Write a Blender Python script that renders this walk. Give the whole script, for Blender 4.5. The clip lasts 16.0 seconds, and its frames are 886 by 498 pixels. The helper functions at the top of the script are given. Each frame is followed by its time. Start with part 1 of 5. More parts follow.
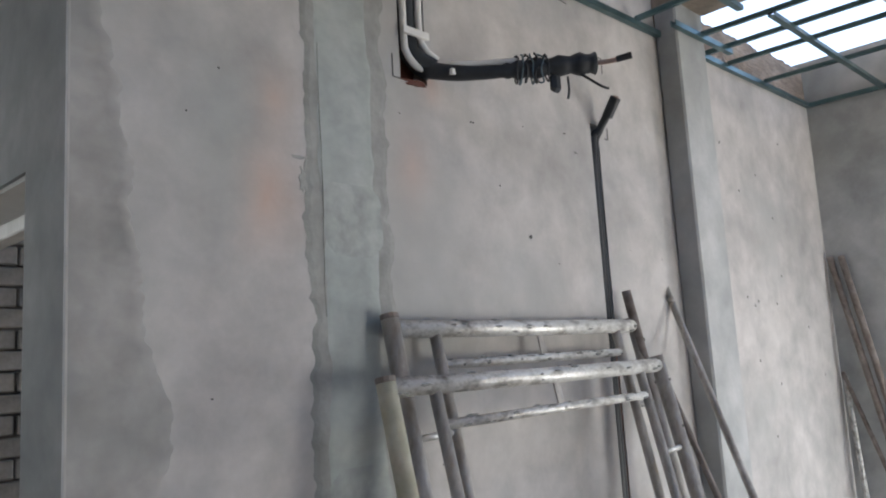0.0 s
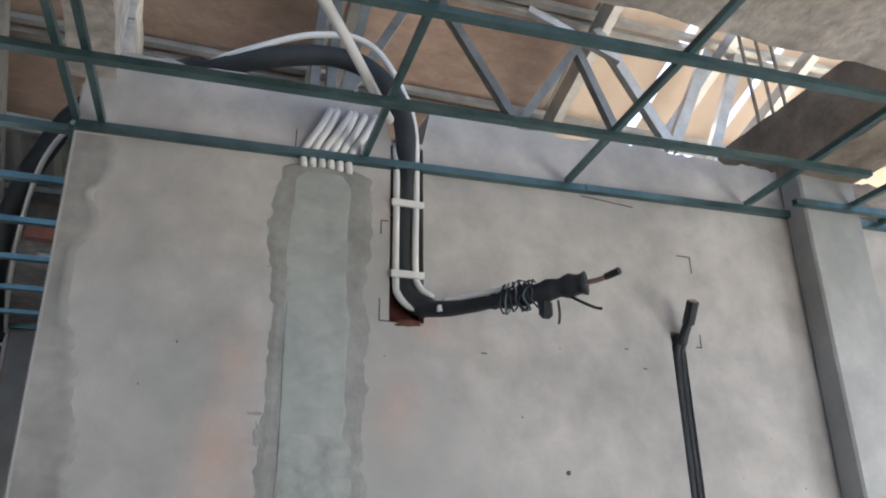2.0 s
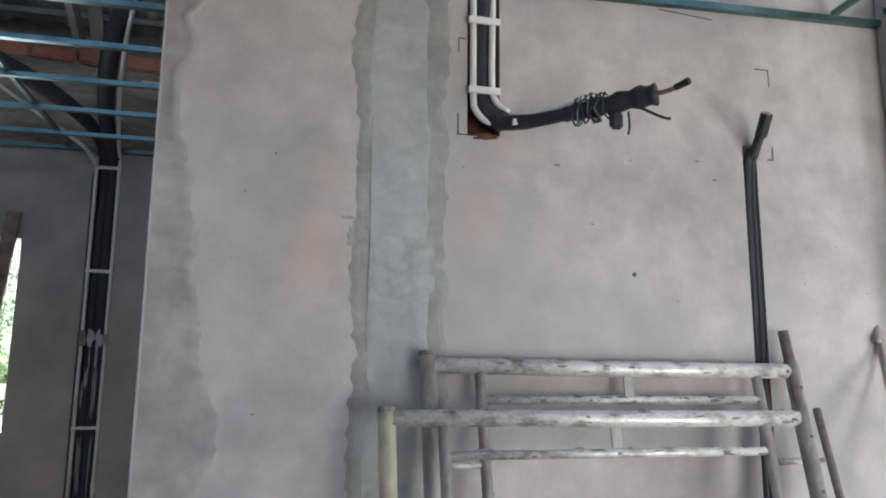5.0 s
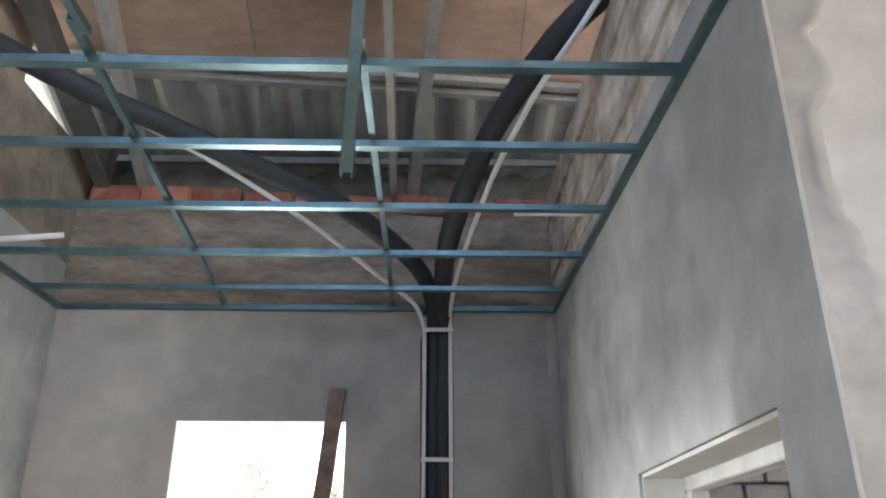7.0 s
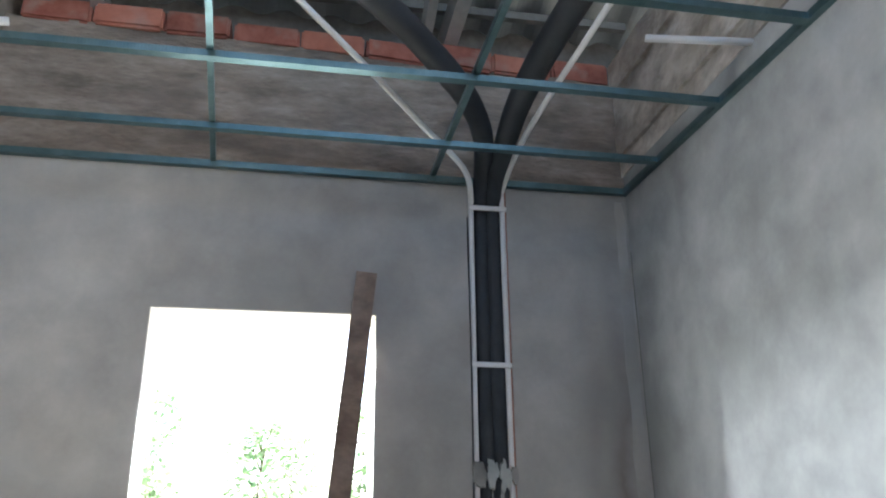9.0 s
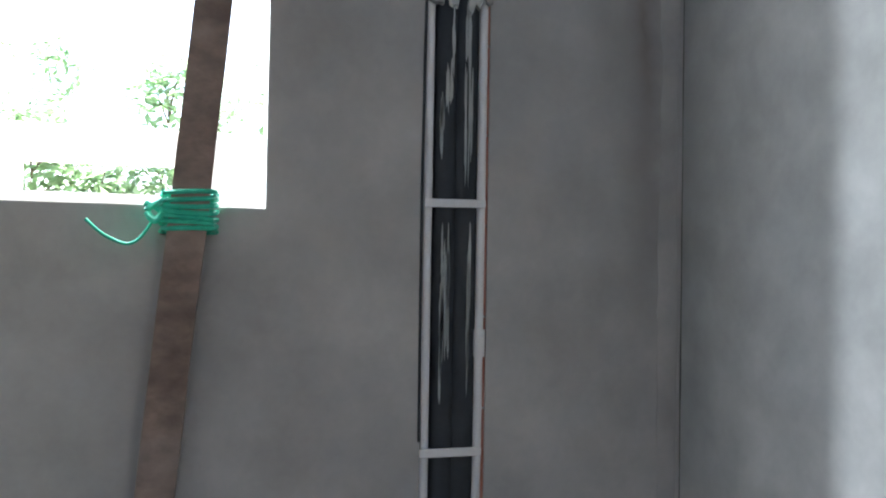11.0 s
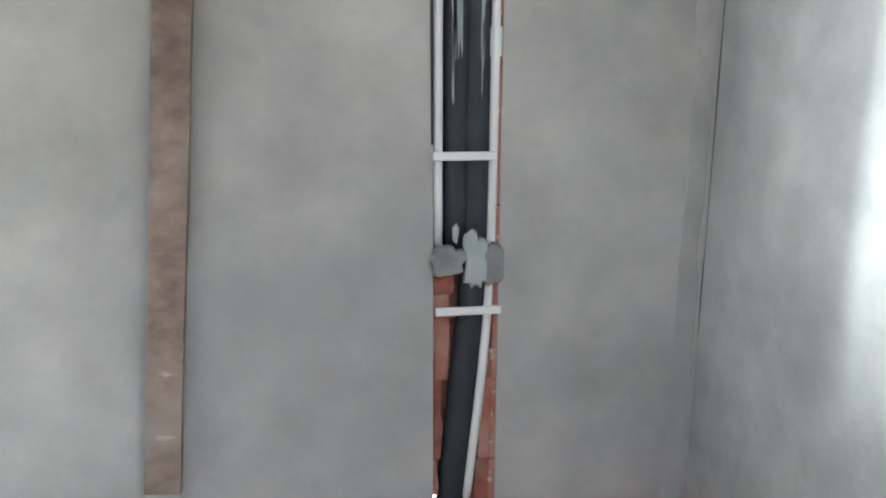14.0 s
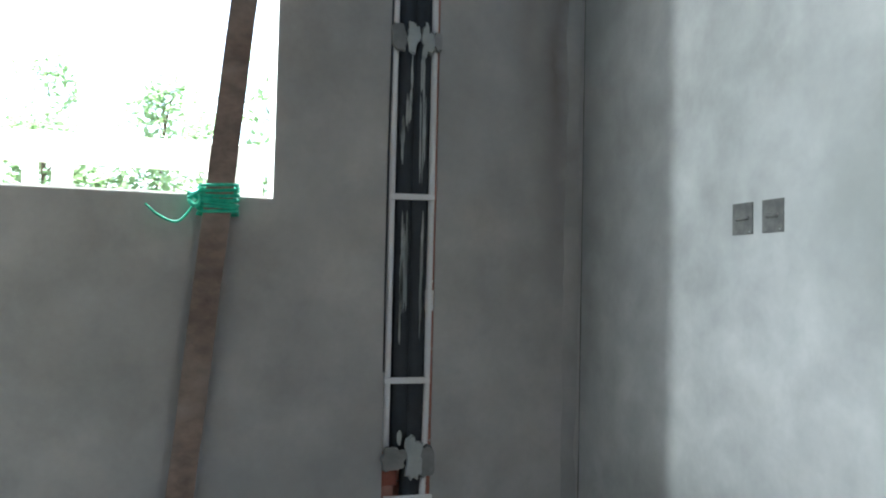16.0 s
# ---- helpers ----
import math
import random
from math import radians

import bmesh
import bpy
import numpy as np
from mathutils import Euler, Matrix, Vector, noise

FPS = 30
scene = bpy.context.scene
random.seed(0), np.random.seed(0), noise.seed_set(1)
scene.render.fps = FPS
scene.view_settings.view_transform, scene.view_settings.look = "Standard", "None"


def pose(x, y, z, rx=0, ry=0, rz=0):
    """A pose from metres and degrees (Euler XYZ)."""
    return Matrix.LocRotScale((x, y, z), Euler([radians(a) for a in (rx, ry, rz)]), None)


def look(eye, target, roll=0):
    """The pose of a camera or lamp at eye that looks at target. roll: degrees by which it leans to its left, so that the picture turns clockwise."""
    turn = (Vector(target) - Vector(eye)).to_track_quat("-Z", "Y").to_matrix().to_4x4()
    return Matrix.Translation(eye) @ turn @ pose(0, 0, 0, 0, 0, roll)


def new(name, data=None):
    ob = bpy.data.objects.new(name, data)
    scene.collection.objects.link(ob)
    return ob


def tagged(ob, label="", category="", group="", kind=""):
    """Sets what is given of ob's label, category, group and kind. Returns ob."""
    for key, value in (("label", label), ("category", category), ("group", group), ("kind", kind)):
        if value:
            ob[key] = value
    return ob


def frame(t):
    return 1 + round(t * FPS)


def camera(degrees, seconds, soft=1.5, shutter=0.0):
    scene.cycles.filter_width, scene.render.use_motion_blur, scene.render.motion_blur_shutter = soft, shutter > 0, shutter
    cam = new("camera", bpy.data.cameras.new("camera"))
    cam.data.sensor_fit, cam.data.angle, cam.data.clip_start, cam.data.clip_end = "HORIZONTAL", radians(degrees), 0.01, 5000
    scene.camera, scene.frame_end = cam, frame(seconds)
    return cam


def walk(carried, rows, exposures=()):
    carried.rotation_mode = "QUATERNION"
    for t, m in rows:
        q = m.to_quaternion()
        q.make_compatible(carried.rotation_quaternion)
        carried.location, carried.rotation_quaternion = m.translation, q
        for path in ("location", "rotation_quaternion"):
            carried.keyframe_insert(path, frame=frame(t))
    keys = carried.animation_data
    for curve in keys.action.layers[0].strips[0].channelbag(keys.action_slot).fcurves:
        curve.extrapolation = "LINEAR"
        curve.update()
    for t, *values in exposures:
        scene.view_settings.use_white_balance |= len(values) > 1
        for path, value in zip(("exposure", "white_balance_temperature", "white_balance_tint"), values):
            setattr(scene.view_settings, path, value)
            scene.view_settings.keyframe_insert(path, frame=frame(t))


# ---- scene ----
cam = camera(59.0, 16.0, soft=2.0)
PATH = [
    (0, (-0.561, -1.502, 1.655), (0.874, -0.139, 1.942), -3.4),
    (0.5, (-0.257, -1.648, 1.707), (1.087, -0.225, 2.115), -2.9),
    (1, (-0.027, -1.749, 1.711), (1.067, -0.146, 2.192), -1.8),
    (1.5, (0.174, -1.865, 1.768), (1.025, -0.169, 2.4), -0.5),
    (2, (0.314, -2.071, 1.782), (0.939, -0.33, 2.542), -0.9),
    (2.5, (0.302, -2.245, 1.755), (0.878, -0.521, 2.589), -1.2),
    (3, (0.316, -2.362, 1.776), (0.878, -0.636, 2.616), -1.4),
    (3.2, (0.332, -2.368, 1.778), (0.892, -0.643, 2.62), -1.5),
    (5.3, (0.272, -2.112, 1.669), (0.652, -0.175, 1.995), 0.4),
    (5.5, (0.192, -1.974, 1.683), (0.47, -0.025, 2.036), -0.3),
    (6, (-0.064, -1.602, 1.712), (0.017, 0.349, 2.144), -0.8),
    (6.5, (-0.31, -1.353, 1.741), (-0.314, 0.542, 2.382), 1.1),
    (7, (-0.613, -1.131, 1.824), (-0.571, 0.711, 2.601), 0.0),
    (7.5, (-0.814, -0.955, 1.845), (-0.687, 0.852, 2.692), -0.9),
    (8, (-1.024, -0.727, 1.879), (-0.783, 1.037, 2.79), -0.6),
    (8.5, (-1.158, -0.513, 1.869), (-0.874, 1.253, 2.764), -0.2),
    (9, (-1.216, -0.252, 1.76), (-0.869, 1.596, 2.44), -0.6),
    (9.5, (-1.138, -0.017, 1.696), (-0.706, 1.884, 2.142), -0.1),
    (9.7, (-1.079, 0.065, 1.708), (-0.617, 1.985, 2.026), 0.6),
    (11.8, (-0.957, 0.912, 1.125), (-0.446, 2.812, 0.874), 2.0),
    (12, (-0.869, 0.908, 1.121), (-0.472, 2.824, 0.702), 1.0),
    (12.5, (-0.805, 0.9, 1.057), (-0.516, 2.751, 0.356), 0.5),
    (13, (-0.8, 0.86, 1.04), (-0.525, 2.69, 0.27), 0.6),
    (13.5, (-0.789, 0.811, 1.059), (-0.511, 2.699, 0.46), 0.6),
    (14, (-0.864, 0.732, 1.111), (-0.562, 2.656, 0.655), 0.2),
    (14.5, (-0.973, 0.609, 1.159), (-0.571, 2.532, 0.784), 0.3),
    (15, (-1.044, 0.483, 1.208), (-0.517, 2.406, 1.052), 1.1),
    (15.5, (-1.079, 0.263, 1.214), (-0.556, 2.193, 1.169), 1.2),
    (16, (-1.134, 0.121, 1.217), (-0.558, 2.035, 1.3), 1.3),
]
EXPOSURES = [(0, 1.86, 6350, 9), (1.5, 1.90, 6350, 8), (3, 2.14, 6300, 6), (5.5, 2.06, 6350, 7), (6, 2.29, 6450, 8), (7, 3.04, 6650, 10), (8.5, 3.64, 6850, 12), (9, 3.17, 6200, 8), (9.6, 2.1, 5750, 4), (11.8, 4.0, 6750, 10), (12.5, 4.71, 7350, 9), (13.2, 4.6, 7050, 11), (14.5, 3.95, 6100, 1), (16, 2.80, 6100, 1)]
walk(cam, [(t, look(eye, target, roll)) for t, eye, target, roll in PATH], EXPOSURES)

# ---- world and light ----
world = bpy.data.worlds.new("sky")
scene.world = world
world.use_nodes = True
wn = world.node_tree
sky = wn.nodes.new("ShaderNodeTexSky")
sky.sky_type = "NISHITA"
sky.sun_disc = False
sky.sun_elevation = radians(72)
sky.sun_rotation = radians(12)
sky.dust_density = 3.0
wn.links.new(sky.outputs[0], wn.nodes["Background"].inputs[0])
wn.nodes["Background"].inputs[1].default_value = 0.15


def lamp(name, kind, m, energy, color=(1, 1, 1), **more):
    data = bpy.data.lights.new(name, kind)
    data.energy, data.color = energy, color
    for key, value in more.items():
        if key == "angle":
            data.angle = value
        if key == "size":
            data.shape, data.size, data.size_y = "RECTANGLE", value[0], value[1]
    ob = new(name, data)
    ob.matrix_world = m
    return ob


lamp("sun", "SUN", look((1, 5, 16), (0.9, 4.5, 14.4)), 5.0, (1, 0.96, 0.9), angle=radians(1.5))
# daylight through the window, the unroofed bay and hall doors assumed out of view
lamp("window_daylight", "AREA", look((-1.333, 2.6, 1.96), (-1.0, 0.9, 0.6)), 6.4, (0.95, 0.98, 1.0), size=(0.72, 1.0))
# unseen lamp, added for the bright patch on the door wall
lamp("side_patch_lamp", "AREA", look((-5.0, -1.44, 2.05), (0.0, 0.9, 1.0)), 37, (0.93, 0.97, 1.0), size=(0.06, 0.4))
lamp("hall_door_daylight", "AREA", look((3.2, -4.9, 0.75), (1.3, 0.0, 0.3)), 16.8, (0.97, 0.99, 1.0), size=(1.5, 1.4))
lamp("far_door_daylight", "AREA", look((4.18, -1.9, 0.75), (2.0, 0.0, 0.5)), 12, (0.97, 0.99, 1.0), size=(0.85, 1.4))
lamp("open_roof_daylight", "AREA", look((3.3, -0.2, 4.6), (2.8, -0.6, 2)), 1.5, (0.98, 1.0, 1.0), size=(1.6, 3.0))


# ---- materials ----
def node_mat(name):
    m = bpy.data.materials.new(name)
    m.use_nodes = True
    return m, m.node_tree, m.node_tree.nodes["Principled BSDF"]


def surface(name, c1, c2, rough=0.85, metal=0.0, big=1.6, fine=40.0, bump=0.25, c3=None, spots=0.0, stretch=(1, 1, 1), spread=(0.35, 0.65), rand=0.0, dist=0.004, grain=0.12, stains_and_tints=(), mottle=0.0, ribs=0.0):
    """Two-scale mottled surface: blotches of c1 and c2, a third stain colour, fine grain in the relief."""
    m, nt, b = node_mat(name)
    N, L = nt.nodes.new, nt.links.new
    co = N("ShaderNodeTexCoord")
    mp = N("ShaderNodeMapping")
    mp.inputs["Scale"].default_value = stretch
    L(co.outputs["Object"], mp.inputs[0])
    n1 = N("ShaderNodeTexNoise")
    n1.inputs["Scale"].default_value, n1.inputs["Detail"].default_value, n1.inputs["Roughness"].default_value = big, 6, 0.6
    L(mp.outputs[0], n1.inputs["Vector"])
    r1 = N("ShaderNodeValToRGB")
    r1.color_ramp.elements[0].position, r1.color_ramp.elements[1].position = spread
    r1.color_ramp.elements[0].color, r1.color_ramp.elements[1].color = (*c1, 1), (*c2, 1)
    L(n1.outputs[0], r1.inputs[0])
    col = r1.outputs[0]
    n2 = N("ShaderNodeTexNoise")
    n2.inputs["Scale"].default_value, n2.inputs["Detail"].default_value = fine, 4
    L(mp.outputs[0], n2.inputs["Vector"])
    mx = N("ShaderNodeMix")
    mx.data_type, mx.blend_type = "RGBA", "OVERLAY"
    mx.inputs[0].default_value = grain
    L(col, mx.inputs[6])
    L(n2.outputs[0], mx.inputs[7])
    col = mx.outputs[2]
    if mottle:
        n4 = N("ShaderNodeTexNoise")
        n4.inputs["Scale"].default_value, n4.inputs["Detail"].default_value, n4.inputs["Distortion"].default_value = big * 4.3, 5, 0.25
        L(mp.outputs[0], n4.inputs["Vector"])
        m4 = N("ShaderNodeMix")
        m4.data_type, m4.blend_type = "RGBA", "OVERLAY"
        m4.inputs[0].default_value = mottle
        L(col, m4.inputs[6])
        L(n4.outputs[0], m4.inputs[7])
        col = m4.outputs[2]
    if c3:
        n3 = N("ShaderNodeTexNoise")
        n3.inputs["Scale"].default_value, n3.inputs["Detail"].default_value = big * 0.8, 3
        off = N("ShaderNodeMapping")
        off.inputs["Location"].default_value = (3.7, 1.9, 5.3)
        L(mp.outputs[0], off.inputs[0])
        L(off.outputs[0], n3.inputs["Vector"])
        r3 = N("ShaderNodeValToRGB")
        r3.color_ramp.elements[0].position, r3.color_ramp.elements[1].position = 0.52, 0.75
        L(n3.outputs[0], r3.inputs[0])
        k = N("ShaderNodeMath")
        k.operation = "MULTIPLY"
        k.inputs[1].default_value = spots
        L(r3.outputs[0], k.inputs[0])
        m3 = N("ShaderNodeMix")
        m3.data_type = "RGBA"
        L(k.outputs[0], m3.inputs[0])
        L(col, m3.inputs[6])
        m3.inputs[7].default_value = (*c3, 1)
        col = m3.outputs[2]
    for (sx, sy, sz), (rx, rz), sc, amount in stains_and_tints:
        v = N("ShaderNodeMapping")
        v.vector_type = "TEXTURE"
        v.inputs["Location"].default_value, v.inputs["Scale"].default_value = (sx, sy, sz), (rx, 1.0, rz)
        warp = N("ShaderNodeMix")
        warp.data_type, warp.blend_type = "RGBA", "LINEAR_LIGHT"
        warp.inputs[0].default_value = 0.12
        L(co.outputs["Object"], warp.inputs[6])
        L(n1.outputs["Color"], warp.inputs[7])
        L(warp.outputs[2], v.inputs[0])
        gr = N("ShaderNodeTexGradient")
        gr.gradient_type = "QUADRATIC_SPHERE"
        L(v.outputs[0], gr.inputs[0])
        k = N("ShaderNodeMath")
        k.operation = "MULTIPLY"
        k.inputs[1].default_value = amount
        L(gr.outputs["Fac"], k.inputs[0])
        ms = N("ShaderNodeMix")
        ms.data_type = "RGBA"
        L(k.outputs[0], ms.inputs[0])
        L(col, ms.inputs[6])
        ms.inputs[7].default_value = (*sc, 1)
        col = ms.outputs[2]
    if rand:
        oi = N("ShaderNodeObjectInfo")
        hs = N("ShaderNodeHueSaturation")
        mr = N("ShaderNodeMapRange")
        mr.inputs[3].default_value, mr.inputs[4].default_value = 1 - rand, 1 + rand
        L(oi.outputs["Random"], mr.inputs[0])
        L(mr.outputs[0], hs.inputs["Value"])
        L(col, hs.inputs["Color"])
        col = hs.outputs[0]
    L(col, b.inputs["Base Color"])
    b.inputs["Roughness"].default_value, b.inputs["Metallic"].default_value = rough, metal
    if bump:
        ad = N("ShaderNodeMath")
        ad.operation = "MULTIPLY_ADD"
        ad.inputs[1].default_value = 0.35
        L(n2.outputs[0], ad.inputs[0])
        L(n1.outputs[0], ad.inputs[2])
        bp = N("ShaderNodeBump")
        bp.inputs["Strength"].default_value, bp.inputs["Distance"].default_value = bump, dist
        L(ad.outputs[0], bp.inputs["Height"])
        if ribs:
            wv = N("ShaderNodeTexWave")
            wv.inputs["Scale"].default_value = ribs
            L(co.outputs["Object"], wv.inputs["Vector"])
            b2 = N("ShaderNodeBump")
            b2.inputs["Strength"].default_value, b2.inputs["Distance"].default_value = 0.18, 0.0015
            L(wv.outputs[0], b2.inputs["Height"])
            L(bp.outputs[0], b2.inputs["Normal"])
            bp = b2
        L(bp.outputs[0], b.inputs["Normal"])
    return m


PLASTER = surface("cement_plaster", (0.35, 0.338, 0.315), (0.45, 0.432, 0.40), 0.92, mottle=0.27, big=1.5, fine=60, grain=0.06, bump=0.14, c3=(0.31, 0.31, 0.295), spots=0.7, spread=(0.38, 0.62),
                  stains_and_tints=(((-0.25, 2.36, 0.0), (1.3, 0.16), (0.36, 0.19, 0.145), 1.0), ((-0.3, 2.36, 0.40), (0.22, 0.10), (0.27, 0.265, 0.25), 0.35), ((-0.10, 2.36, 1.9), (0.10, 1.3), (0.20, 0.175, 0.16), 0.85), ((-0.19, 2.36, 2.1), (0.09, 0.8), (0.26, 0.235, 0.215), 0.6), ((-1.0, 2.36, 0.65), (0.6, 0.25), (0.30, 0.31, 0.30), 0.5)))
PLASTER_HALL = surface("pinkish_cement_plaster", (0.37, 0.355, 0.34), (0.51, 0.485, 0.465), 0.92, mottle=0.33, big=2.0, fine=60, grain=0.06, bump=0.14, c3=(0.37, 0.37, 0.355), spots=0.8, spread=(0.36, 0.62),
                       stains_and_tints=(((0.44, 0, 2.07), (0.16, 0.22), (0.52, 0.35, 0.27), 0.75), ((0.45, 0, 2.29), (0.15, 0.17), (0.50, 0.36, 0.29), 0.65), ((0.90, 0, 2.20), (0.14, 0.22), (0.51, 0.37, 0.31), 0.55), ((1.0, 0, 2.42), (0.10, 0.12), (0.50, 0.32, 0.26), 0.5), ((0.30, 0, 2.2), (0.25, 0.5), (0.36, 0.375, 0.35), 0.6), ((0.12, 0, 1.6), (0.16, 0.9), (0.35, 0.36, 0.345), 0.8)))
# red dust at the foot; second entry: darker brown towards the inner corner
PLASTER_COOL = surface("cool_cement_plaster", (0.30, 0.308, 0.303), (0.43, 0.433, 0.428), 0.88, mottle=0.4, big=1.6, fine=60, grain=0.06, bump=0.12, c3=(0.25, 0.262, 0.252), spots=0.75, spread=(0.36, 0.64),
                       stains_and_tints=(((-0.004, 2.2, 0.0), (1.0, 0.20), (0.36, 0.20, 0.155), 0.9), ((-0.004, 2.3, 1.7), (1.0, 1.1), (0.27, 0.25, 0.235), 0.35)))
SKIM = surface("thin_smeared_mortar", (0.285, 0.277, 0.265), (0.39, 0.373, 0.352), 0.92, big=3, grain=0.06, mottle=0.35, c3=(0.34, 0.345, 0.33), spots=0.7)
MORTAR = surface("fresh_grey_mortar", (0.32, 0.345, 0.33), (0.42, 0.435, 0.415), 0.88, big=2.6, mottle=0.35, c3=(0.28, 0.305, 0.29), spots=0.7, stretch=(1, 1, 1.2))
MORTAR_DAMP = surface("damp_grey_mortar", (0.29, 0.31, 0.295), (0.38, 0.395, 0.375), 0.88, big=5, mottle=0.35, c3=(0.30, 0.32, 0.30), spots=0.7)
MORTAR_EDGE = surface("rough_grey_mortar", (0.25, 0.25, 0.235), (0.35, 0.35, 0.33), 0.95, big=9, bump=0.5, dist=0.008)
CONCRETE = surface("board_marked_concrete", (0.36, 0.315, 0.27), (0.66, 0.605, 0.54), 0.95, big=4.5, mottle=0.4, c3=(0.22, 0.185, 0.15), spots=0.8, stretch=(1, 0.8, 1.3), bump=1.0, dist=0.02, spread=(0.4, 0.6))
UPPER_RENDER = surface("brown_patchy_render", (0.19, 0.15, 0.118), (0.36, 0.295, 0.24), 0.95, big=5, mottle=0.4, c3=(0.14, 0.112, 0.09), spots=0.8, stretch=(0.6, 1, 1.8), bump=1.0, dist=0.02)
CONCRETE_X = surface("rough_beam_concrete", (0.40, 0.36, 0.32), (0.57, 0.52, 0.465), 0.95, big=6, mottle=0.45, c3=(0.25, 0.215, 0.18), spots=0.75, stretch=(1, 1, 1), bump=0.9, dist=0.015)
DARK_RENDER = surface("unplastered_dark_render", (0.19, 0.155, 0.125), (0.33, 0.275, 0.225), 0.95, big=5, c3=(0.13, 0.11, 0.09), spots=0.6, bump=0.8, dist=0.012)
BRICK = surface("red_clay_brick", (0.36, 0.125, 0.08), (0.46, 0.18, 0.12), 0.9, big=9, c3=(0.36, 0.27, 0.23), spots=0.6, rand=0.18)
BRICK_DARK = surface("broken_clay_face", (0.25, 0.075, 0.05), (0.36, 0.13, 0.09), 0.95, big=14, c3=(0.33, 0.24, 0.2), spots=0.7, bump=0.8, rand=0.15)
FLOOR = surface("bare_screed_floor", (0.165, 0.143, 0.123), (0.24, 0.21, 0.182), 0.95, big=5, mottle=0.4, c3=(0.32, 0.22, 0.175), spots=0.7, bump=0.6, dist=0.01,
                stains_and_tints=(((-0.2, 2.3, 0), (1.3, 1.0), (0.275, 0.172, 0.14), 1.0), ((-0.15, 2.0, 0), (0.9, 1.0), (0.27, 0.16, 0.128), 0.9)))
CLAY_DEEP = surface("deep_red_clay", (0.07, 0.02, 0.013), (0.13, 0.04, 0.027), 0.95, big=16, bump=0.9, c3=(0.15, 0.09, 0.07), spots=0.5)
DUST = surface("red_brick_dust", (0.245, 0.148, 0.118), (0.30, 0.185, 0.148), 0.97, big=6, fine=70, grain=0.25, c3=(0.29, 0.20, 0.165), spots=0.4, bump=0.9, dist=0.012)
FOAM = surface("black_rubber_insulation", (0.012, 0.014, 0.017), (0.022, 0.025, 0.03), 0.6, big=12, fine=90, bump=0.3, c3=(0.05, 0.05, 0.05), spots=0.4)
FOAM_B = surface("dark_blue_rubber_insulation", (0.020, 0.024, 0.028), (0.032, 0.037, 0.042), 0.65, big=9, fine=90, bump=0.25)
PVC = surface("white_plastic_conduit", (0.72, 0.71, 0.69), (0.8, 0.79, 0.77), 0.35, big=8, bump=0.05)
GALV = surface("green_tinted_galvanised_steel", (0.075, 0.135, 0.143), (0.125, 0.20, 0.21), 0.34, 0.75, big=9, fine=70, bump=0.1)
GALV_RIB = surface("ribbed_galvanised_steel", (0.075, 0.135, 0.143), (0.125, 0.20, 0.21), 0.32, 0.75, big=9, fine=70, bump=0.1, ribs=36.0)
STEEL_DULL = surface("dull_galvanised_steel", (0.15, 0.155, 0.155), (0.24, 0.245, 0.245), 0.48, 0.6, big=7, bump=0.08)
STEEL = surface("bright_galvanised_steel", (0.42, 0.425, 0.42), (0.56, 0.565, 0.56), 0.36, 0.6, big=7, bump=0.08)
ROOF_TIN = surface("zinc_roof_sheet", (0.24, 0.27, 0.275), (0.36, 0.39, 0.395), 0.5, 0.55, big=3, bump=0.1)
BOARD = surface("brown_roof_board", (0.34, 0.25, 0.205), (0.44, 0.335, 0.285), 0.8, big=2.5, mottle=0.3, c3=(0.28, 0.205, 0.17), spots=0.6, bump=0.5, dist=0.02, stretch=(0.6, 1.4, 1), rand=0.06)
# bars lighter than legs: light from above is put into the paint tone
PAINTED = surface("splashed_toplit_grey_paint", (0.40, 0.385, 0.355), (0.66, 0.65, 0.62), 0.36, 0.25, big=34, fine=120, grain=0.3, mottle=0.55, c3=(0.13, 0.11, 0.095), spots=0.95, bump=0.8, dist=0.004, spread=(0.34, 0.52), stretch=(0.55, 1, 1))
LEG_PAINT = surface("worn_darker_grey_paint", (0.27, 0.25, 0.225), (0.48, 0.455, 0.425), 0.4, 0.2, big=22, mottle=0.3, c3=(0.19, 0.16, 0.13), spots=0.5, stretch=(1, 1, 0.35), bump=0.5)
YELLOWED = surface("yellowed_paint", (0.42, 0.40, 0.28), (0.58, 0.55, 0.43), 0.6, big=14, c3=(0.3, 0.26, 0.2), spots=0.5, bump=0.4)
RUST = surface("rusty_steel", (0.17, 0.135, 0.115), (0.30, 0.265, 0.24), 0.75, 0.3, big=18, bump=0.4)
WOOD = surface("weathered_plank", (0.17, 0.12, 0.095), (0.29, 0.215, 0.17), 0.85, big=1.6, fine=30, mottle=0.6, c3=(0.36, 0.30, 0.255), spots=0.9, stretch=(3, 3, 4.5), bump=0.7)
WOOD_PALE = surface("scraped_plank", (0.38, 0.30, 0.245), (0.48, 0.40, 0.34), 0.85, big=20)
ROPE = surface("green_nylon_cord", (0.02, 0.42, 0.26), (0.06, 0.58, 0.38), 0.5, big=40, bump=0.3)
REVEAL = surface("whitish_plaster_reveal", (0.60, 0.59, 0.56), (0.70, 0.69, 0.66), 0.85, big=3)
FRAME = surface("grey_primed_wood", (0.50, 0.49, 0.46), (0.60, 0.59, 0.56), 0.7, big=4, stretch=(3, 3, 0.6))
BLOCK = surface("grey_block", (0.17, 0.165, 0.155), (0.30, 0.29, 0.27), 0.95, big=5, bump=0.7, dist=0.01, rand=0.15)
# near-black for joints and cracks, and for the eave gap's shade
JOINT_SHADE = surface("dark_joint_and_shade", (0.09, 0.085, 0.08), (0.14, 0.135, 0.125), 0.95, big=10)
